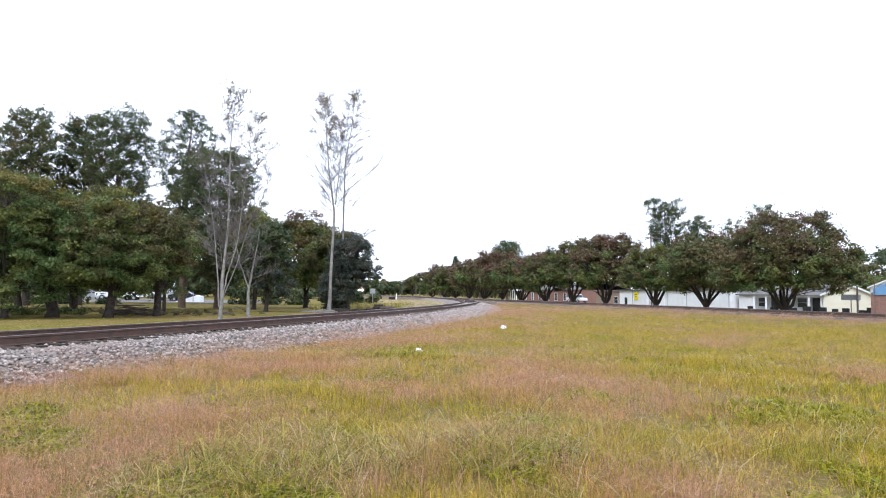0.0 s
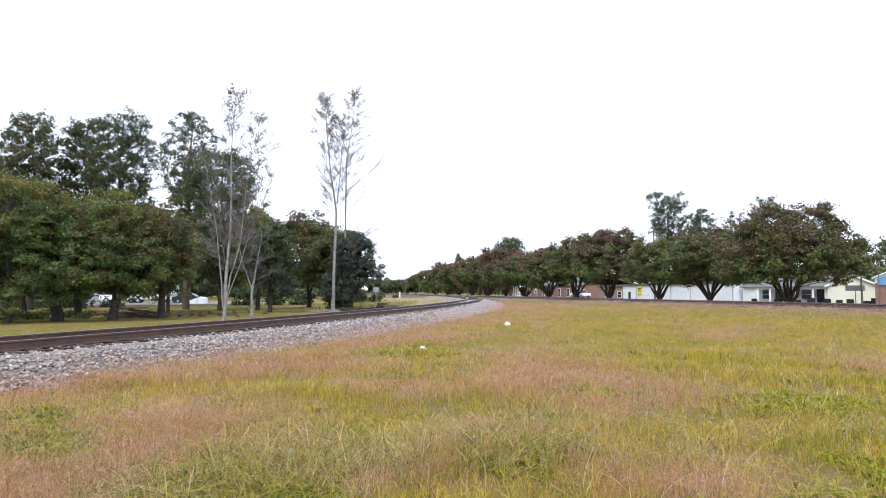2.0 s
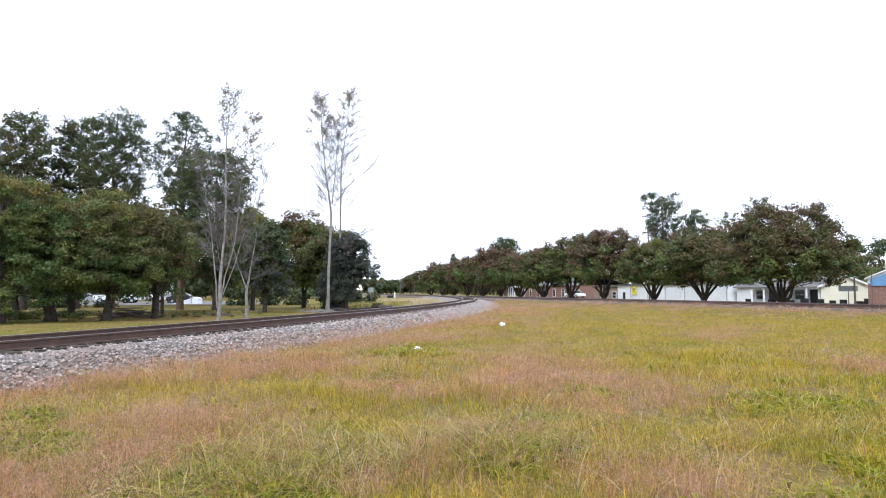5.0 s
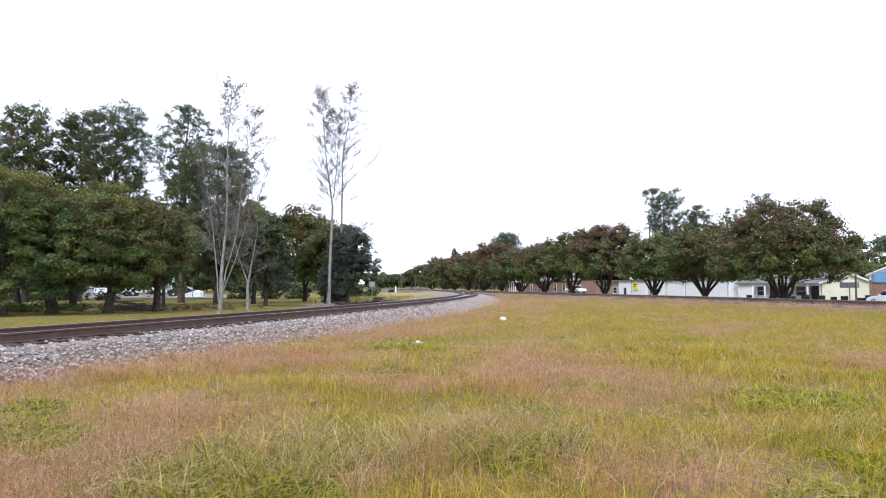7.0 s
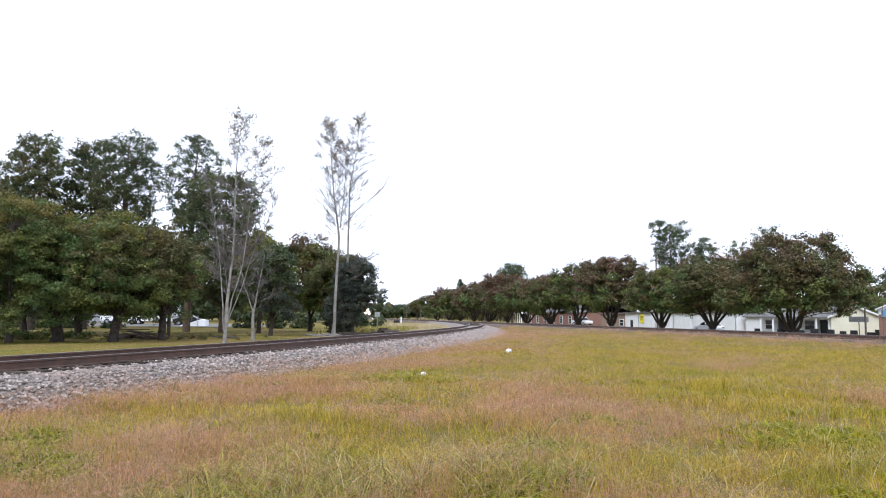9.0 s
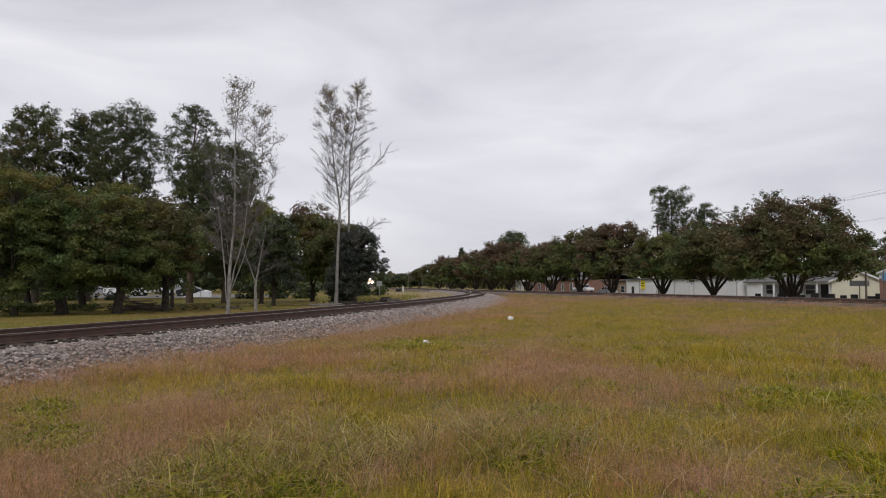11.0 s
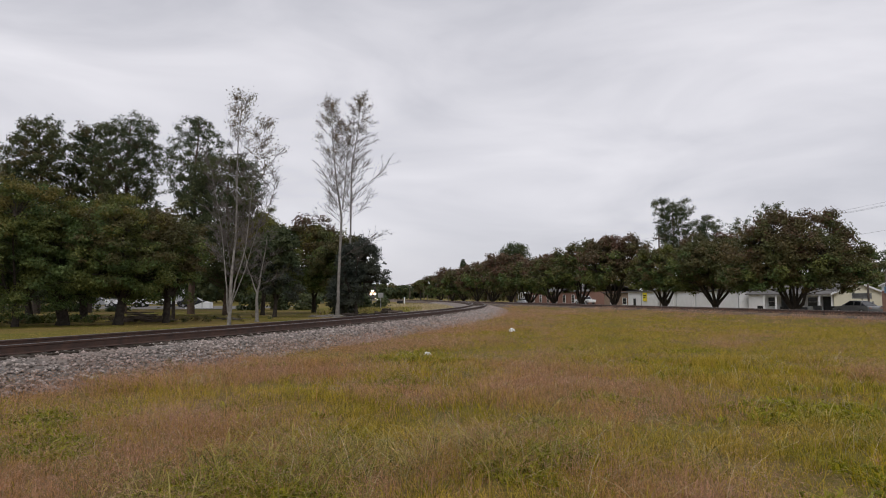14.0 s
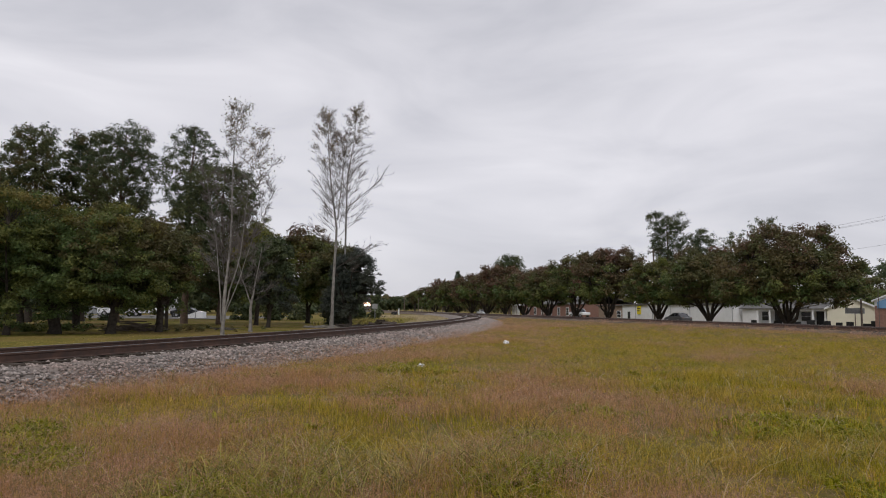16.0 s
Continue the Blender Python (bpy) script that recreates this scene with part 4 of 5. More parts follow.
stones("ballast_stones", 1, spur_x, 2, 80, [(0.95, 1.75, 0.43, 0.40), (1.75, 3.5, 0.40, -0.1), (1.75, 3.5, 0.40, -0.1), (-0.7, 0.7, 0.425, 0.425)], 38000, 0.034, "pale grey crushed stones on the curved track's bed")
# ---- street, lot and far ground ----
street_line = [(beside(57, y), y, ALONG[0], ALONG[1]) for y in range(-170, 330, 5)]
tagged(strip("street", street_line, [(-3.6, -0.55), (-3.5, -0.375), (0, -0.34), (3.5, -0.375), (3.6, -0.55)], M_ASPHALT), "grey asphalt street beside the track", "street", kind="structure")
tagged(strip("pavement", [(beside(62.6, y), y, ALONG[0], ALONG[1]) for y in range(-100, 300, 5)], [(-0.9, -0.6), (-0.88, -0.36), (0.9, -0.36), (0.92, -0.6)], M_CONCRETE), "pale concrete pavement along the street", "pavement", kind="structure")
tagged(part("parking_lot", box(-72, -25, 84, 112, -0.1, 0.015), M_CONCRETE, None), "pale concrete yard behind the lawn", "yard", kind="structure")


def woods(name, seed, x0, y0, x1, y1, deep, height, count, size, mat_, label):
    """A far belt of trees: lobes of leaves at uneven heights."""
    rng = random.Random(seed)
    n = min(110, max(20, int(math.hypot(x1 - x0, y1 - y0) / (height * 0.22))))
    lobes = []
    for i in range(n):
        f = (i + rng.random()) / n
        h = height * (0.72 + 0.38 * noise.noise((f * n * 0.11, seed, 0.0)) + 0.12 * rng.random())
        x, y = x0 + (x1 - x0) * f + rng.uniform(-1, 1) * deep, y0 + (y1 - y0) * f + rng.uniform(-1, 1) * deep
        r = height * rng.uniform(0.14, 0.24)
        for z in ((h - r, h * 0.62, h * 0.45) if 7 < height < 8 else (h - r, h * 0.62, h * 0.3)):
            lobes.append(((x + rng.uniform(-r, r), y + rng.uniform(-r, r), z - 0.3), (r * 1.2, r * 1.2, r)))
    v, f = leaves(rng, lobes, count * 5 // 4, size, slim=0.6, shell=0.3)
    return tagged(poly_mesh(name, v, f, mat_), label, "woods", kind="stuff")


woods("far_woods", 1, -175, 118, -22, 150, 5, 10.5, 26000, 0.7, M_NEEDLE, "dark belt of trees behind the yard")
woods("far_woods", 2, -62, 140, -58, 240, 4, 9, 8000, 0.75, M_LEAF_OLIVE, "belt of autumn trees beyond the lawn")
woods("far_woods", 3, -70, 520, 20, 500, 8, 13, 7000, 1.5, M_LEAF_OLIVE, "hazy belt of trees at the end of the line")
woods("far_woods", 4, -70, 420, -10, 455, 6, 12, 6000, 1.3, M_NEEDLE, "dark trees at the end of the line")
woods("far_woods", 5, 20, 330, 190, 150, 8, 10, 12000, 1.0, M_LEAF_OLIVE, "belt of trees behind the houses")
woods("far_woods", 6, 88, 115, 170, 60, 6, 8.5, 8000, 0.7, M_LEAF_GREEN, "green trees behind the shop")
woods("undergrowth", 9, -29, 40, -15.5, 46, 3.5, 0.7, 2600, 0.08, M_LEAF_OLIVE, "low brown undergrowth beneath the lawn trees")
woods("undergrowth", 12, -28, 39, -22.6, 42, 1.5, 1.1, 2500, 0.09, M_LEAF_GREEN, "low green bushes beneath the lawn trees")
woods("undergrowth", 10, -64, 66, -36, 72, 2.5, 1.3, 4000, 0.16, M_NEEDLE, "low dark thicket behind the lawn trees")
woods("undergrowth", 11, -25, 78, -8, 83, 2.0, 3.2, 6000, 0.2, M_NEEDLE, "dark thicket at the end of the lawn")
woods("far_woods", 7, beside(86, 190), 190, beside(72, 300), 300, 3, 6.5, 5000, 0.7, M_LEAF_OLIVE, "low belt of trees behind the brick building")
woods("far_woods", 8, -62, 76, -24, 80, 2.5, 7.5, 7000, 0.3, M_NEEDLE, "shady belt of trees before the yard")
broad_tree(62, at(-20, 430), "round tree on the skyline at the end of the line", 13, 10, 0.4, 5, 60, 3500, 0.7, [(O, 1)], clump=1.1, base=4)

# ---- houses along the street ----
TURN_H = -90 + math.degrees(math.atan(-SLOPE))


def lot_pose(c, y, z=None):
    """Local x runs along the front to the viewer's right, y into the lot."""
    x = beside(c, y)
    return pose(x, y, ground_z(x, y) - 0.02 if z is None else z, 0, 0, TURN_H)


def window(parent, x, z, w, h, y=0.0, glass=None, bars=1):
    win = part("window", box(x - w / 2, x + w / 2, y - 0.05, y + 0.02, z, z + h), glass or M_GLASS, parent, "window with dark glass and white frame")
    for x0, x1, z0, z1 in ((x - w / 2 - .09, x - w / 2, z - .09, z + h + .09), (x + w / 2, x + w / 2 + .09, z - .09, z + h + .09), (x - w / 2, x + w / 2, z + h, z + h + .09), (x - w / 2, x + w / 2, z - .09, z)):
        part("window_frame", box(x0, x1, y - 0.09, y + 0.02, z0, z1), M_WHITE, win)
    for i in range(bars):
        part("glazing_bar", box(x - w / 2, x + w / 2, y - 0.07, y - 0.05, z + h * (i + 1) / (bars + 1) - 0.025, z + h * (i + 1) / (bars + 1) + 0.025), M_WHITE, win)
    return win


def gable_roof(parent, x0, x1, y0, y1, eave, ridge, over=0.35, along="x", mat_=None):
    """A pitched roof with thickness; along: the way its ridge runs."""
    th = 0.14
    if along == "y":
        c = (x0 + x1) / 2
        k = (ridge - eave) / (c - x0)
        o = [(x0 - over, eave - k * over), (c, ridge), (x1 + over, eave - k * over), (x1 + over, eave - k * over + th), (c, ridge + th * 1.2), (x0 - over, eave - k * over + th)]
        return part("roof", prism(o, y0 - over, y1 + over), mat_ or M_ROOF, parent)
    c = (y0 + y1) / 2
    k = (ridge - eave) / (c - y0)
    o = [(y0 - over, eave - k * over), (c, ridge), (y1 + over, eave - k * over), (y1 + over, eave - k * over + th), (c, ridge + th * 1.2), (y0 - over, eave - k * over + th)]
    bm = prism(o, -(x1 + over), -(x0 - over))
    bm.transform(Matrix.Rotation(radians(90), 4, "Z"))
    return part("roof", bm, mat_ or M_ROOF, parent)


def cream_house():
    h = thing("house", pose(49.7, 88.0, -0.75, 0, 0, -33), "low white and cream house with a long front porch", "house")
    # white main wing, left of the cream gable
    part("wall", box(-8.5, 0, 2.2, 9, -0.4, 2.75), M_WHITE, h, "white siding wall")
    gable_roof(h, -8.5, 0.3, 0.2, 9, 2.62, 4.1)
    part("porch_floor", box(-8.5, 0, 0, 2.2, -0.4, 0.2), M_CONCRETE, h)
    part("porch_beam", box(-8.6, 0, 0.05, 0.25, 2.3, 2.6), M_WHITE, h)
    for x in (-8.3, -6.8, -3.6, -1.65, -0.2):
        part("porch_post", box(x - 0.11, x + 0.11, 0.05, 0.27, 0.2, 2.3, 0.02), M_WHITE, h)
    for x, w in ((-7.6, 0.8), (-2.6, 1.1)):
        window(h, x, 0.95, w, 1.2, 2.2)
    part("door", box(-1.35, -0.4, 2.1, 2.25, 0.2, 2.25), M_DARK, h, "dark front door")
    part("door", box(-6.4, -5.5, 2.1, 2.25, 0.2, 2.25), M_DARK, h, "dark door under the porch")
    # cream gable wing
    part("wall", prism([(0.02, -0.4), (5.7, -0.4), (5.7, 2.65), (2.86, 4.0), (0.02, 2.65)], -0.3, 8.8), M_CREAM, h, "cream siding gable wall")
    for i in range(11):
        z = -0.1 + i * 0.25
        part("siding_board", prism([(0.05, z), (5.67, z), (5.67, z + 0.235), (0.05, z + 0.235)], -0.33, -0.3), M_CREAM, h)
    gable_roof(h, 0.02, 5.7, -0.3, 8.8, 2.68, 4.05, 0.3, "y", M_ROOF)
    for sx, x0, x1 in ((1, -0.28, 2.86), (-1, 6.0, 2.86)):
        a, b = (x0, 2.68 - 0.42 * 0.3 - 0.1), (x1, 3.95)
        part("bargeboard", prism([a, b, (b[0], b[1] + 0.24), (a[0], a[1] + 0.24)], -0.68, -0.62), M_WHITE, h)
    return h


def white_hall():
    h = thing("building", lot_pose(72, 140), "long low white building with wide garage doors", "building")
    part("wall", box(0, 35, 0, 12, -0.4, 3.15), M_WHITE, h)
    part("roof", box(-0.3, 35.3, -0.35, 12.3, 3.15, 3.38, 0.03), M_ROOF, h, "flat grey roof edge")
    for x in (6.5, 12.5, 18.5, 24.5, 30.5):
        d = part("garage_door", box(x, x + 4.2, -0.05, 0.02, -0.3, 2.5), M_WHITE, h, "white panelled garage door")
        for i in range(4):
            part("door_panel", box(x + 0.06, x + 4.14, -0.085, -0.05, -0.25 + i * 0.68, 0.37 + i * 0.68, 0.012), M_WHITE, d)
    for x in (5.4, 11.6, 17.6, 23.6, 29.7, 34.8):
        part("downpipe", cyl((x, -0.08, -0.3), (x, -0.08, 3.1), 0.05, seg=8), M_GALV, h)
    part("door", box(2.2, 3.15, -0.06, 0.02, -0.3, 1.8), M_DARK, h, "dark glazed door")
    s = thing("shop_sign", lot_pose(71.85, 133.3, 0.9), "bright yellow square sign on the white building", "sign")
    part("panel", box(-0.75, 0.75, -0.06, 0, -0.3, 1.35, 0.01), M_YELLOW, s)
    part("lettering_bar", box(-0.5, 0.5, -0.075, -0.06, 0.75, 0.95), M_DARK, s, "dark bar of lettering")
    part("lettering_bar", box(-0.5, 0.3, -0.075, -0.06, 0.35, 0.5), M_DARK, s, "dark bar of lettering")
    return h


def garage():
    h = thing("garage", lot_pose(73, 105.5), "small pale green-white garage beside the house", "garage")
    part("wall", box(0, 5.2, 0, 7, -0.4, 2.6), M_WHITE, h)
    gable_roof(h, 0, 5.2, 0, 7, 2.6, 3.7)
    part("garage_door", box(1.0, 4.2, -0.05, 0.02, -0.3, 2.1), M_WHITE, h)


def brick_hall():
    h = thing("building", lot_pose(74, 201), "low red brick building with white-framed windows", "building")
    part("wall", box(0, 40, 0, 14, -0.5, 3.5), M_BRICK, h)
    gable_roof(h, 0, 40, 0, 14, 3.5, 5.3)
    for x in (3.5, 9.0, 14.5, 20.0, 25.5, 31.0, 36.5):
        window(h, x, 0.7, 1.5, 1.9, 0.0, M_GLASS, 2)
    for x in (-5.5, -3.7, -1.9, -0.3):
        part("column", cyl((x, -1.5, -0.5), (x, -1.5, 3.2), 0.2, 0.17, 10), M_WHITE, h, "white round column")
    part("portico_roof", box(-6.2, 0.4, -1.9, 3, 3.2, 3.65, 0.03), M_WHITE, h)
    part("portico_wall", box(-6.0, 0, 2.5, 13, -0.5, 3.2), M_WHITE, h)
    t = thing("building", lot_pose(74, 154.5), "low tan brick building beside the white hall", "building")
    part("wall", box(0, 13.5, 0, 11, -0.5, 3.0), M_TAN, t)
    part("roof", box(-0.3, 13.8, -0.3, 11.3, 3.0, 3.25, 0.03), M_ROOF, t)
    window(t, 4, 0.6, 1.6, 1.3)
    window(t, 9.5, 0.6, 1.6, 1.3)


def blue_shop():
    h = thing("shop", pose(47.05, 74.0, -0.6, 0, 0, -33), "brick shop with a blue front panel and white gable", "shop")
    part("wall", box(0, 12, 0, 7, -0.4, 2.75), M_BRICK, h, "red brick wall")
    part("gable", prism([(0, 2.77), (12, 2.77), (12, 3.3), (6, 6.0), (0, 3.3)], 0.02, 6.8), M_WHITE, h, "white gable")
    part("front_panel", prism([(0.25, 2.5), (11.75, 2.5), (11.75, 3.2), (6, 5.6), (0.25, 3.2)], -0.12, -0.02), M_BLUE, h, "blue front panel")
    part("lettering_bar", box(3, 9, -0.14, -0.12, 2.9, 3.3), M_WHITE, h, "white bar of lettering")
    gable_roof(h, 0, 12, 0, 7, 3.35, 6.05, 0.3, "y", M_WHITE)
    part("chimney", box(1.75, 2.7, 2.5, 3.4, 3.6, 6.2, 0.02), M_CREAM, h, "pale chimney block")
    window(h, 3, 0.4, 2.2, 1.4)
    window(h, 9, 0.4, 2.2, 1.4)


cream_house(), white_hall(), garage(), brick_hall(), blue_shop()

# dark stones shown before the house
rng = random.Random(5)
first = thing("stone_block", lot_pose(68.6, 84), "dark polished stone block on a pale base before the house", "stone block", "stone blocks before the house")
part("block", box(-0.5, 0.5, -0.13, 0.13, 0.16, 0.95, 0.03), M_DARK, first)
part("base", box(-0.65, 0.65, -0.2, 0.2, -0.08, 0.16, 0.015), M_CONCRETE, first, "pale stone base")
for i, y in enumerate((72.5, 74.5, 76.6, 78.7, 80.6, 82.3, 86.2, 88.3, 90.6, 93.0, 97.5)):
    k = copy_thing(first, lot_pose(68.6 + rng.uniform(-0.6, 0.6), y))
    k.scale = (rng.uniform(0.8, 1.25), 1, rng.uniform(0.75, 1.15))

# ---- poles, wires and signs by the street ----
POLES = "utility poles along the street"


def utility_pole(y):
    p = thing("utility_pole", at(beside(61.8, y), y, YAW), "tall weathered wooden utility pole with a crossarm", "utility pole", POLES)
    part("post", cyl((0, 0, -0.4), (0, 0, 12.1), 0.17, 0.11, 10), M_POLE, p)
    part("crossarm", box(-1.1, 1.1, -0.14, -0.02, 11.35, 11.5), M_POLE, p)
    for x in (-1.0, -0.45, 0.45, 1.0):
        part("insulator", cyl((x, -0.08, 11.5), (x, -0.08, 11.72), 0.05, 0.03, 8), M_CONCRETE, p)
    part("transformer", cyl((0.33, 0, 9.3), (0.33, 0, 10.2), 0.22, 0.22, 12), M_GALV, p)
    return p


pole_ys = [18, 64, 110, 156, 202, 250]
for y in pole_ys:
    utility_pole(y)


def cable(p, q, sag, r, parent):
    verts, faces = [], []
    p, q = Vector(p), Vector(q)
    pts = [p.lerp(q, i / 12) - Vector((0, 0, sag * 4 * (i / 12) * (1 - i / 12))) for i in range(13)]
    tube(pts, [r] * 13, 4, verts, faces)
    return mesh_ob("wire", verts, faces, M_BLACK, parent)


line = thing("power_line", pose(0, 0, 0), "thin dark overhead wires between the poles", "power line")
for y0, y1 in zip(pole_ys, pole_ys[1:]):
    for o, z in ((-1.0, 11.7), (0.45, 11.7), (1.0, 11.7), (0.0, 9.0)):
        a = (beside(61.8, y0) + o * SIDE[0], y0 + o * SIDE[1], ground_z(beside(61.8, y0), y0) + z)
        b = (beside(61.8, y1) + o * SIDE[0], y1 + o * SIDE[1], ground_z(beside(61.8, y1), y1) + z)
        cable(a, b, 0.7, 0.01, line)
for x, y, h in ((-12.5, 345, 11.5), (-21.5, 345, 9.0), (-17, 410, 12)):
    p = thing("utility_pole", at(x, y, 20), "distant wooden utility pole at the end of the line", "utility pole", POLES)
    part("post", cyl((0, 0, -0.4), (0, 0, h), 0.2, 0.14, 8), M_POLE, p)
    part("crossarm", box(-1.3, 1.3, -0.14, -0.02, h - 0.9, h - 0.7), M_POLE, p)

board = thing("sign_board", at(beside(58.0 + 4.0, 72.2), 72.2, TURN_H + 25), "grey sign board on a single post by the street", "sign")
part("post", cyl((0, 0, -0.3), (0, 0, 2.35), 0.05, 0.05, 8), M_POLE, board)
part("panel", box(-0.95, 0.95, -0.06, 0, 1.75, 2.35, 0.01), M_GALV, board)
post = thing("wooden_post", at(beside(62, 71.4), 71.4), "plain weathered wooden post by the street", "post")
part("shaft", cyl((0, 0, -0.3), (0, 0, 3.3), 0.11, 0.09, 10), M_POLE, post)
part("cap", cyl((0, 0, 3.3), (0, 0, 3.36), 0.1, 0.03, 10), M_GALV, post)
lamp = thing("street_lamp", at(beside(63.5, 71.0), 71.0, 90), "tall street lamp with a white head", "street lamp")
part("pole", cyl((0, 0, -0.3), (0, 0, 4.9), 0.04, 0.03, 8), M_POLE, lamp)
part("arm", cyl((0, 0, 4.85), (0, -0.4, 5.0), 0.02, 0.02, 8), M_GALV, lamp)
part("head", box(-0.1, 0.1, -0.68, -0.36, 4.94, 5.06, 0.03), M_WHITE, lamp)

# ---- things by the near track ----
sg = thing("track_sign", at(-8.05, 76.0), "small pale sign plate on a steel post by the track", "sign")
part("post", cyl((0, 0, -0.3), (0, 0, 1.95), 0.03, 0.03, 8), M_GALV, sg)
part("plate", box(-0.3, 0.3, -0.05, -0.03, 1.45, 2.0, 0.005), M_GALV, sg, "pale grey sign plate")
sw = thing("switch_stand", at(-10.4, 147.5), "white marker post with a dark switch box beside the track", "switch stand")
part("post", cyl((0, 0, -0.2), (0, 0, 1.25), 0.16, 0.14, 10), M_WHITE, sw)
part("cap", cyl((0, 0, 1.25), (0, 0, 1.34), 0.17, 0.06, 10), M_WHITE, sw)
part("switch_box", box(-1.6, -0.35, -0.3, 0.3, -0.1, 0.6, 0.05), M_DARK, sw, "dark switch box")


def log_pile(seed, x, y, wide, count, r, label, mat_, name, tall=1.0):
    rng = random.Random(seed)
    t = thing(name, at(x, y), label, "wood pile")
    for i in range(count):
        a = rng.uniform(-0.5, 0.5)
        l = rng.uniform(0.35, 0.75) * wide
        cx, cy, cz = rng.uniform(-0.5, 0.5) * wide, rng.uniform(-0.35, 0.35) * wide * 0.5, r + abs(rng.gauss(0, 0.4)) * r * 3
        cz *= 1 + (tall - 1) * max(0, 1 - 2.4 * abs(cx) / wide)
        d = Vector((math.cos(a), math.sin(a), rng.uniform(-0.16, 0.2))) * l / 2
        rr = r * rng.uniform(0.35, 1.0)
        part("log", cyl(Vector((cx, cy, cz)) - d, Vector((cx, cy, cz)) + d, rr, rr * 0.75, 7), mat_, t)
    return t


log_pile(3, -7.0, 53.0, 2.6, 44, 0.06, "untidy pile of pale broken branches under the cedar", M_BARK, "branch_pile")
log_pile(4, -5.4, 56.5, 1.8, 9, 0.16, "pile of old dark railway ties beside the track", M_TIE, "tie_pile")
log_pile(6, -19.3, 41.6, 2.5, 70, 0.05, "brown brush pile on the lawn", M_POLE, "brush_pile", 4.5)
log_pile(7, -9.6, 52.0, 2.2, 26, 0.04, "pale broken branches at the poplar's foot", M_PALEBARK, "branch_pile")
log_pile(8, -14.6, 45.0, 1.6, 8, 0.05, "fallen twigs on the lawn", M_TWIG, "twig_pile")


def scrap(name, seed, x, y, wide, tall, label, category):
    """A crumpled sheet of plastic."""
    bm = bmesh.new()
    bmesh.ops.create_icosphere(bm, subdivisions=3, radius=1.0)
    for v in bm.verts:
        n = noise.noise(v.co * 1.9 + Vector((seed, 0, 0))) * 0.45 + noise.noise(v.co * 5 + Vector((seed, 3, 0))) * 0.2
        v.co = Vector((v.co.x * wide / 2, v.co.y * wide / 2, v.co.z * tall / 2)) * (1 + 1.7 * n)
    me = bpy.data.meshes.new(name)
    bm.to_mesh(me)
    bm.free()
    me.materials.append(M_PLASTIC)
    ob = new(name, me)
    ob.matrix_basis = at(x, y, 20, tall * 0.4)
    return tagged(ob, label, category)


scrap("plastic_bag", 4, 2.68, 30.0, 0.22, 0.17, "crumpled white plastic bag caught in the grass", "plastic bag")
scrap("paper_scrap", 9, -0.66, 18.4, 0.17, 0.1, "flattened pale scrap of litter in the grass", "litter")

# ---- yard behind the lawn ----
fence = thing("chain_link_fence", pose(0, 0, 0), "low grey chain-link fence along the yard", "fence")
fx0, fx1, fy = -75.0, -31.0, 83.0
k = 0
while fx0 + k * 4.4 <= fx1:
    x = fx0 + k * 4.4
    part("fence_post", cyl((x, fy, -0.2), (x, fy, 1.35), 0.045, 0.045, 8), M_GALV, fence)
    if x + 4.4 <= fx1:
        part("top_rail", cyl((x, fy, 1.3), (x + 4.4, fy, 1.3), 0.03, 0.03, 6), M_GALV, fence)
        verts, faces = [], []
        for i in range(12):
            for s in (-1, 1):
                p, q = x + 4.4 * i / 12, x + 4.4 * i / 12 + s * 1.1
                tube([Vector((min(max(p, x), x + 4.4), fy, 0.05)), Vector((min(max(q, x), x + 4.4), fy, 1.28))], [0.006] * 2, 3, verts, faces)
        mesh_ob("mesh_panel", verts, faces, M_GALV, fence)
    k += 1


def wheels(t, xs, w, r, bm_mat=None):
    for x in xs:
        for s in (-1, 1):
            wl = part("wheel", cyl((x, s * (w / 2 - 0.2), r), (x, s * w / 2, r), r, r, 16), M_BLACK, t, "black tyre")
            part("rim", cyl((x, s * (w / 2 - 0.02), r), (x, s * (w / 2 + 0.015), r), r * 0.6, r * 0.55, 12), M_CHROME, wl)


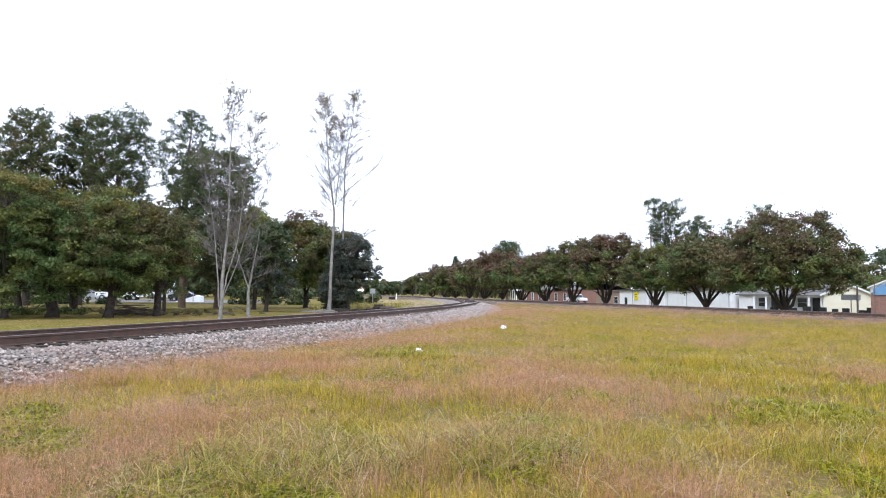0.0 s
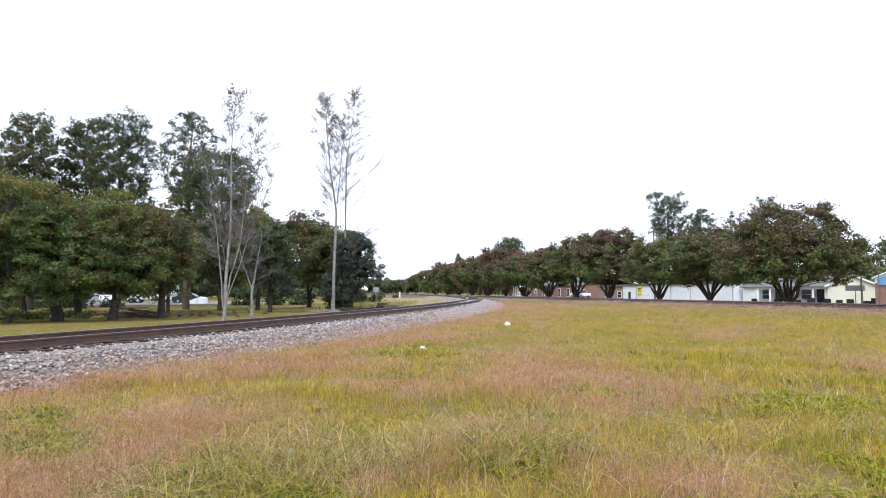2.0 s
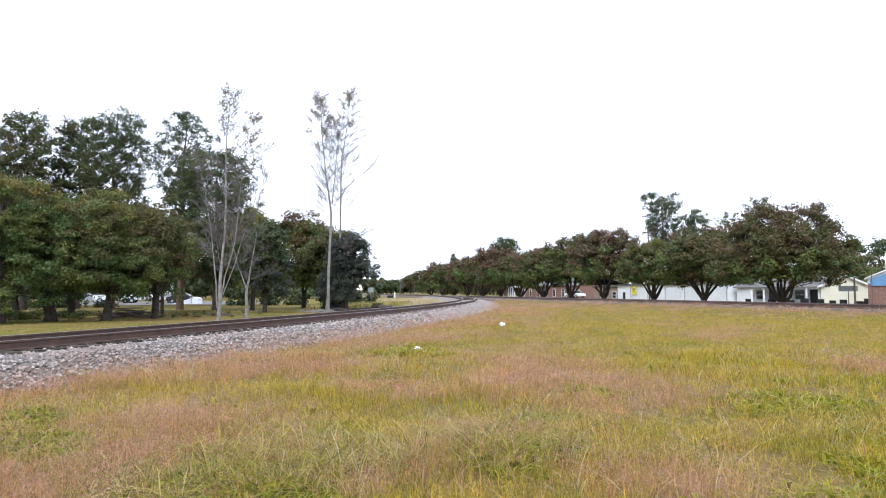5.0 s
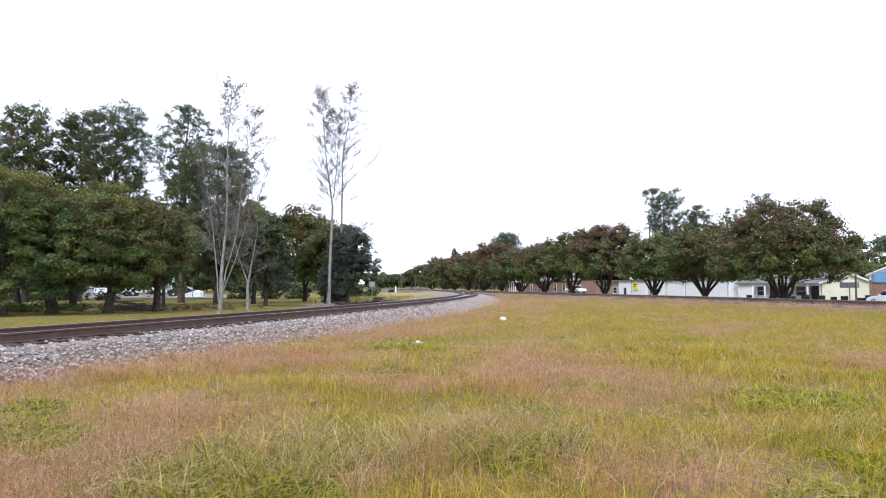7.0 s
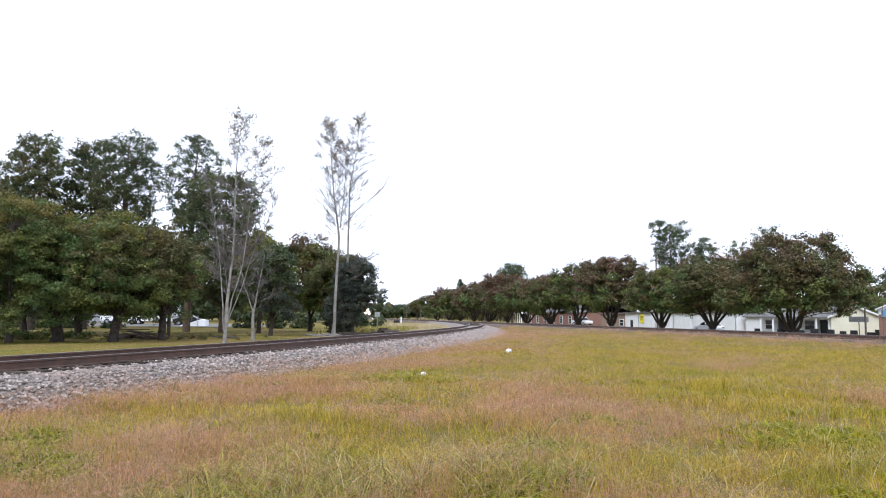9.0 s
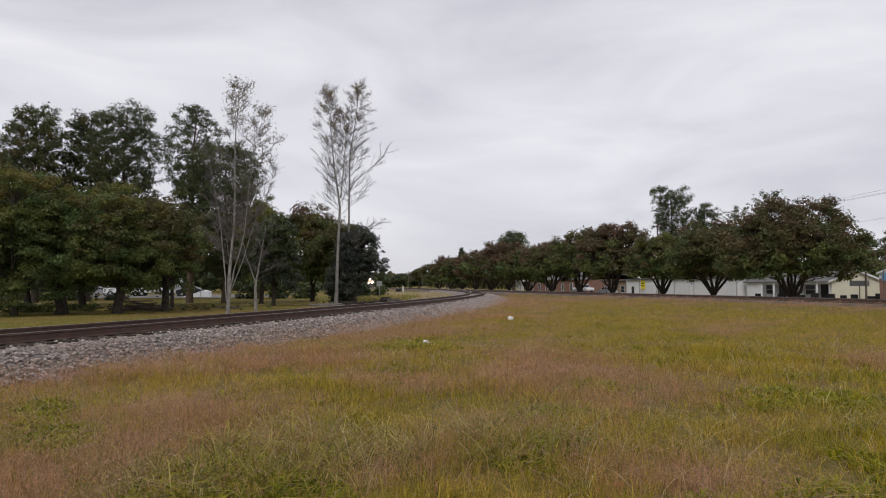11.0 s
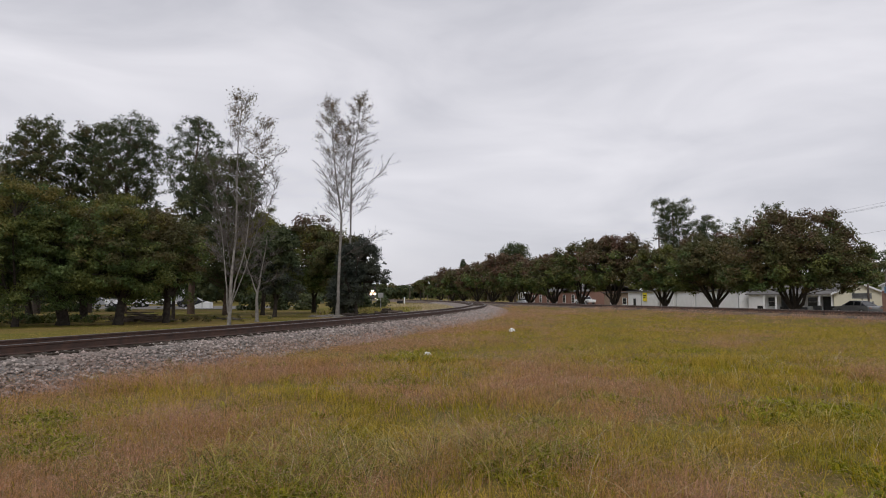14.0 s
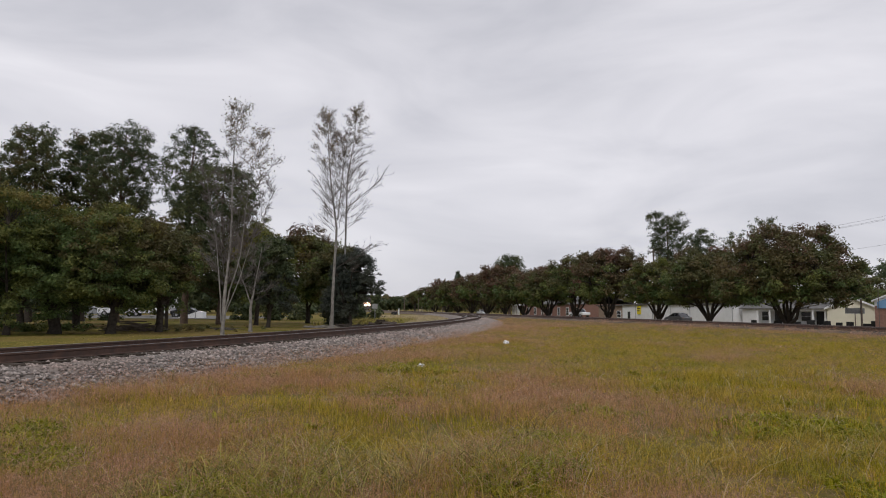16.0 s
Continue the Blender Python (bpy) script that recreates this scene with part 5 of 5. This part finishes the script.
def saloon_car(m, label, paint):
    """A saloon that points along its x."""
    c = thing("car", m, label, "car")
    side = [(-2.25, 0.42), (-2.28, 0.75), (-2.1, 0.92), (-1.5, 0.98), (-0.85, 1.0), (0.75, 0.98), (1.5, 0.9), (2.1, 0.75), (2.28, 0.55), (2.22, 0.32), (-2.1, 0.28)]
    bm = prism(side, -0.88, 0.88)
    bmesh.ops.bevel(bm, geom=bm.edges[:], offset=0.06, segments=2, affect="EDGES")
    part("body", bm, paint, c)
    bm = prism([(-1.75, 0.96), (-1.0, 1.40), (-0.5, 1.46), (0.25, 1.44), (1.15, 0.96)], -0.78, 0.78)
    for v in bm.verts:
        if v.co.z > 1.2:
            v.co.y *= 0.8
    bmesh.ops.bevel(bm, geom=bm.edges[:], offset=0.04, segments=2, affect="EDGES")
    part("cabin", bm, M_GLASS, c, "dark glazed cabin")
    bm = prism([(-1.0, 1.41), (-0.5, 1.475), (0.25, 1.455), (0.4, 1.40)], -0.63, 0.63)
    part("roof", bm, paint, c)
    for s in (-1, 1):
        for x0, x1 in ((-0.42, -0.34), (-1.28, -1.18)):
            part("pillar", box(x0, x1, s * 0.72 - 0.05, s * 0.72 + 0.05, 0.98, 1.4), paint, c)
        part("headlight", box(2.12, 2.26, s * 0.65 - 0.16, s * 0.65 + 0.16, 0.58, 0.7, 0.02), M_CHROME, c)
        part("tail_light", box(-2.29, -2.16, s * 0.65 - 0.16, s * 0.65 + 0.16, 0.68, 0.82, 0.02), M_BRICK, c, "red tail light")
        part("door_mirror", box(0.55, 0.7, s * 0.95 - 0.1, s * 0.95 + 0.1, 0.95, 1.08, 0.02), paint, c)
    part("bumper", box(2.16, 2.33, -0.8, 0.8, 0.32, 0.5, 0.04), paint, c)
    wheels(c, (-1.38, 1.4), 1.76, 0.33)
    return c


def pickup(m, label, paint, bed="bed"):
    c = thing("truck", m, label, "truck")
    bm = prism([(-2.8, 0.5), (-2.8, 1.15), (2.6, 1.1), (2.75, 0.9), (2.75, 0.5)], -0.95, 0.95)
    bmesh.ops.bevel(bm, geom=bm.edges[:], offset=0.05, segments=2, affect="EDGES")
    part("body", bm, paint, c)
    part("cab", prism([(-0.9, 1.1), (-0.7, 1.85), (0.6, 1.85), (1.3, 1.1)], -0.85, 0.85), paint, c)
    for s in (-1, 1):
        part("side_window", box(-0.6, 0.65, s * 0.86 - 0.01, s * 0.86 + 0.01, 1.2, 1.72), M_GLASS, c)
    part("windscreen", prism([(0.72, 1.75), (1.28, 1.15), (1.31, 1.15), (0.75, 1.78)], -0.75, 0.75), M_GLASS, c)
    if bed == "box":
        part("cargo_box", box(-3.0, -0.95, -1.05, 1.05, 1.1, 2.9, 0.04), paint, c)
    if bed == "boom":
        part("boom_base", box(-2.2, -1.4, -0.5, 0.5, 1.15, 2.1, 0.05), paint, c)
        part("boom", cyl((-1.8, 0, 2.1), (1.2, 0, 3.2), 0.14, 0.1, 8), paint, c)
        part("bucket", box(1.0, 1.7, -0.4, 0.4, 2.7, 3.5, 0.05), paint, c)
    wheels(c, (-1.8, 1.75), 1.95, 0.4)
    return c


pickup(at(-48.2, 99, 8), "white pickup truck parked in the yard", M_WHITE)
pickup(at(-43.8, 99.5, 12), "white utility truck with a boom in the yard", M_WHITE, "boom")
pickup(at(-40.4, 100, 80), "white box truck parked in the yard", M_WHITE, "box")
saloon_car(at(-53.5, 101, 15), "grey car parked in the yard", M_GALV)
saloon_car(at(-37.3, 97, 5), "dark car parked in the yard", M_DARK)
cover = thing("tarpaulin_heap", at(-34.0, 90, 10), "white sheet over a sloping heap by the fence", "tarpaulin")
part("sheet", prism([(-1.6, 0), (1.6, 0), (1.55, 0.8), (0.9, 0.9), (-0.4, 0.45), (-1.55, 0.12)], -1.2, 1.2), M_WHITE, cover)
pickup(at(beside(66, 146.5), 146.5, TURN_H + 8, 0.3), "white pickup truck parked before the brick building", M_WHITE)

# ---- moving things: two cars on the street and a locomotive ----
DRIVE = math.degrees(math.atan2(1 / LONG, SLOPE / LONG))
car_white = saloon_car(pose(0, 0, 0), "white saloon car driving along the street", M_WHITE)
car_grey = saloon_car(pose(0, 0, 0), "silver-grey saloon car driving along the street", material("silver_grey_car_paint", (0.26, 0.265, 0.27), (0.22, 0.225, 0.23), 2.0, 0.25, 0.5))
M_LOCO = material("dark_locomotive_paint", (0.06, 0.045, 0.042), (0.045, 0.036, 0.034), 2.0, 0.5)
M_LAMP = glow("train_headlight", (1.0, 0.88, 0.70), 110.0)


def locomotive():
    """A diesel locomotive that points along its x; its origin is on the rail heads."""
    t = thing("locomotive", pose(0, 0, 0), "dark diesel locomotive with bright headlight and ditch lights", "locomotive")
    part("frame", box(-10, 10.2, -1.5, 1.5, 1.05, 1.6, 0.04), M_LOCO, t)
    part("hood", box(-9.6, 4.6, -0.95, 0.95, 1.6, 4.3, 0.12), M_LOCO, t)
    bm = box(4.6, 7.4, -1.5, 1.5, 1.6, 4.55, 0.15)
    part("cab", bm, M_LOCO, t)
    # the nose's red paints in the lens's pinkish glare round the lamps
    part("nose", prism([(7.4, 1.6), (9.4, 1.6), (9.3, 2.9), (7.4, 3.25)], -1.1, 1.1), M_BRICK, t, "short nose, coloured red for the lens glare round the lamps")
    for s in (-1, 1):
        part("windscreen", box(7.38, 7.43, s * 0.75 - 0.5, s * 0.75 + 0.5, 3.35, 4.0), M_GLASS, t)
        part("ditch_light", cyl((10.1, s * 0.72, 1.75), (10.28, s * 0.72, 1.75), 0.23, 0.23, 12), M_LAMP, t, "bright ditch light")
        part("handrail", cyl((9.8, s * 1.4, 1.6), (9.8, s * 1.4, 2.7), 0.025, 0.025, 6), M_WHITE, t)
    part("headlight", cyl((9.3, 0, 3.0), (9.5, 0, 3.0), 0.27, 0.27, 12), M_LAMP, t, "bright headlight")
    part("pilot", prism([(9.9, 0.2), (10.4, 0.2), (10.25, 1.1), (9.9, 1.1)], -1.4, 1.4), M_LOCO, t, "plough-shaped pilot")
    part("fuel_tank", box(-3, 3, -1.3, 1.3, 0.35, 1.05, 0.15), M_LOCO, t)
    for bx in (-6.8, 6.4):
        b = part("bogie", box(bx - 2.2, bx + 2.2, -1.15, 1.15, 0.4, 1.0, 0.08), M_LOCO, t)
        for x in (-1.6, 0, 1.6):
            for s in (-1, 1):
                part("wheel", cyl((bx + x, s * 0.7, 0.5), (bx + x, s * 0.83, 0.5), 0.5, 0.5, 16), M_RUST, b)
    return t


loco = locomotive()

# ---- sleepers ----


def ties(parent, line, step, first, last, extra_first=None):
    bm = box(-1.3, 1.3, -0.115, 0.115, -0.17, 0.0, 0.012)
    me = bpy.data.meshes.new("tie")
    bm.to_mesh(me)
    bm.free()
    me.materials.append(M_TIE)
    rng = random.Random(len(line))
    rest = bmesh.new()
    for n, (x, y, tx, ty) in enumerate(line):
        m = pose(x, y, RAIL_BASE - 0.005 + rng.uniform(-0.012, 0.0), 0, rng.uniform(-0.4, 0.4), math.degrees(math.atan2(-tx, ty)) + rng.uniform(-1, 1))
        if first <= y <= last:
            o = new("tie", me)
            o.parent = parent
            o.matrix_basis = m
        elif y < last + 120:
            bmesh.ops.create_cube(rest, size=1.0, matrix=m @ Matrix.Translation((0, 0, -0.085)) @ Matrix.Diagonal((2.6, 0.23, 0.17, 1)))
    r = part("tie_rest", rest, M_TIE, parent)
    r["kind"] = "stuff"


ties(spur_track, centreline(spur_x, 4, 143, 0.52), 0.52, 4, 135)
ties(main_track, centreline(main_x, 12, 250, 0.52), 0.52, 20, 165)


def motions():
    def drive(y):
        return pose(beside(57 + 1.6, y), y, -0.345, 0, 0, DRIVE)
    walk(car_white, [(t, drive(1.028 * (75.6 + 13.9 * (t - 8)))) for t in (0, 4, 8, 12, 16)])
    walk(car_grey, [(t, drive(1.028 * (67.0 + 14.3 * (t - 14)))) for t in (0, 4, 8, 12, 16)])

    def rail_pose(y):
        x = main_x(y)
        return pose(x, y, RAIL_BASE + 0.188, 0, 0, math.degrees(math.atan2(-8, main_x(y - 4) - main_x(y + 4))))
    walk(loco, [(t, rail_pose(y + 10)) for t, y in ((0, 283), (4, 269), (6.5, 262.5), (9, 257.7), (12, 253.3), (16, 250.5))])


motions()
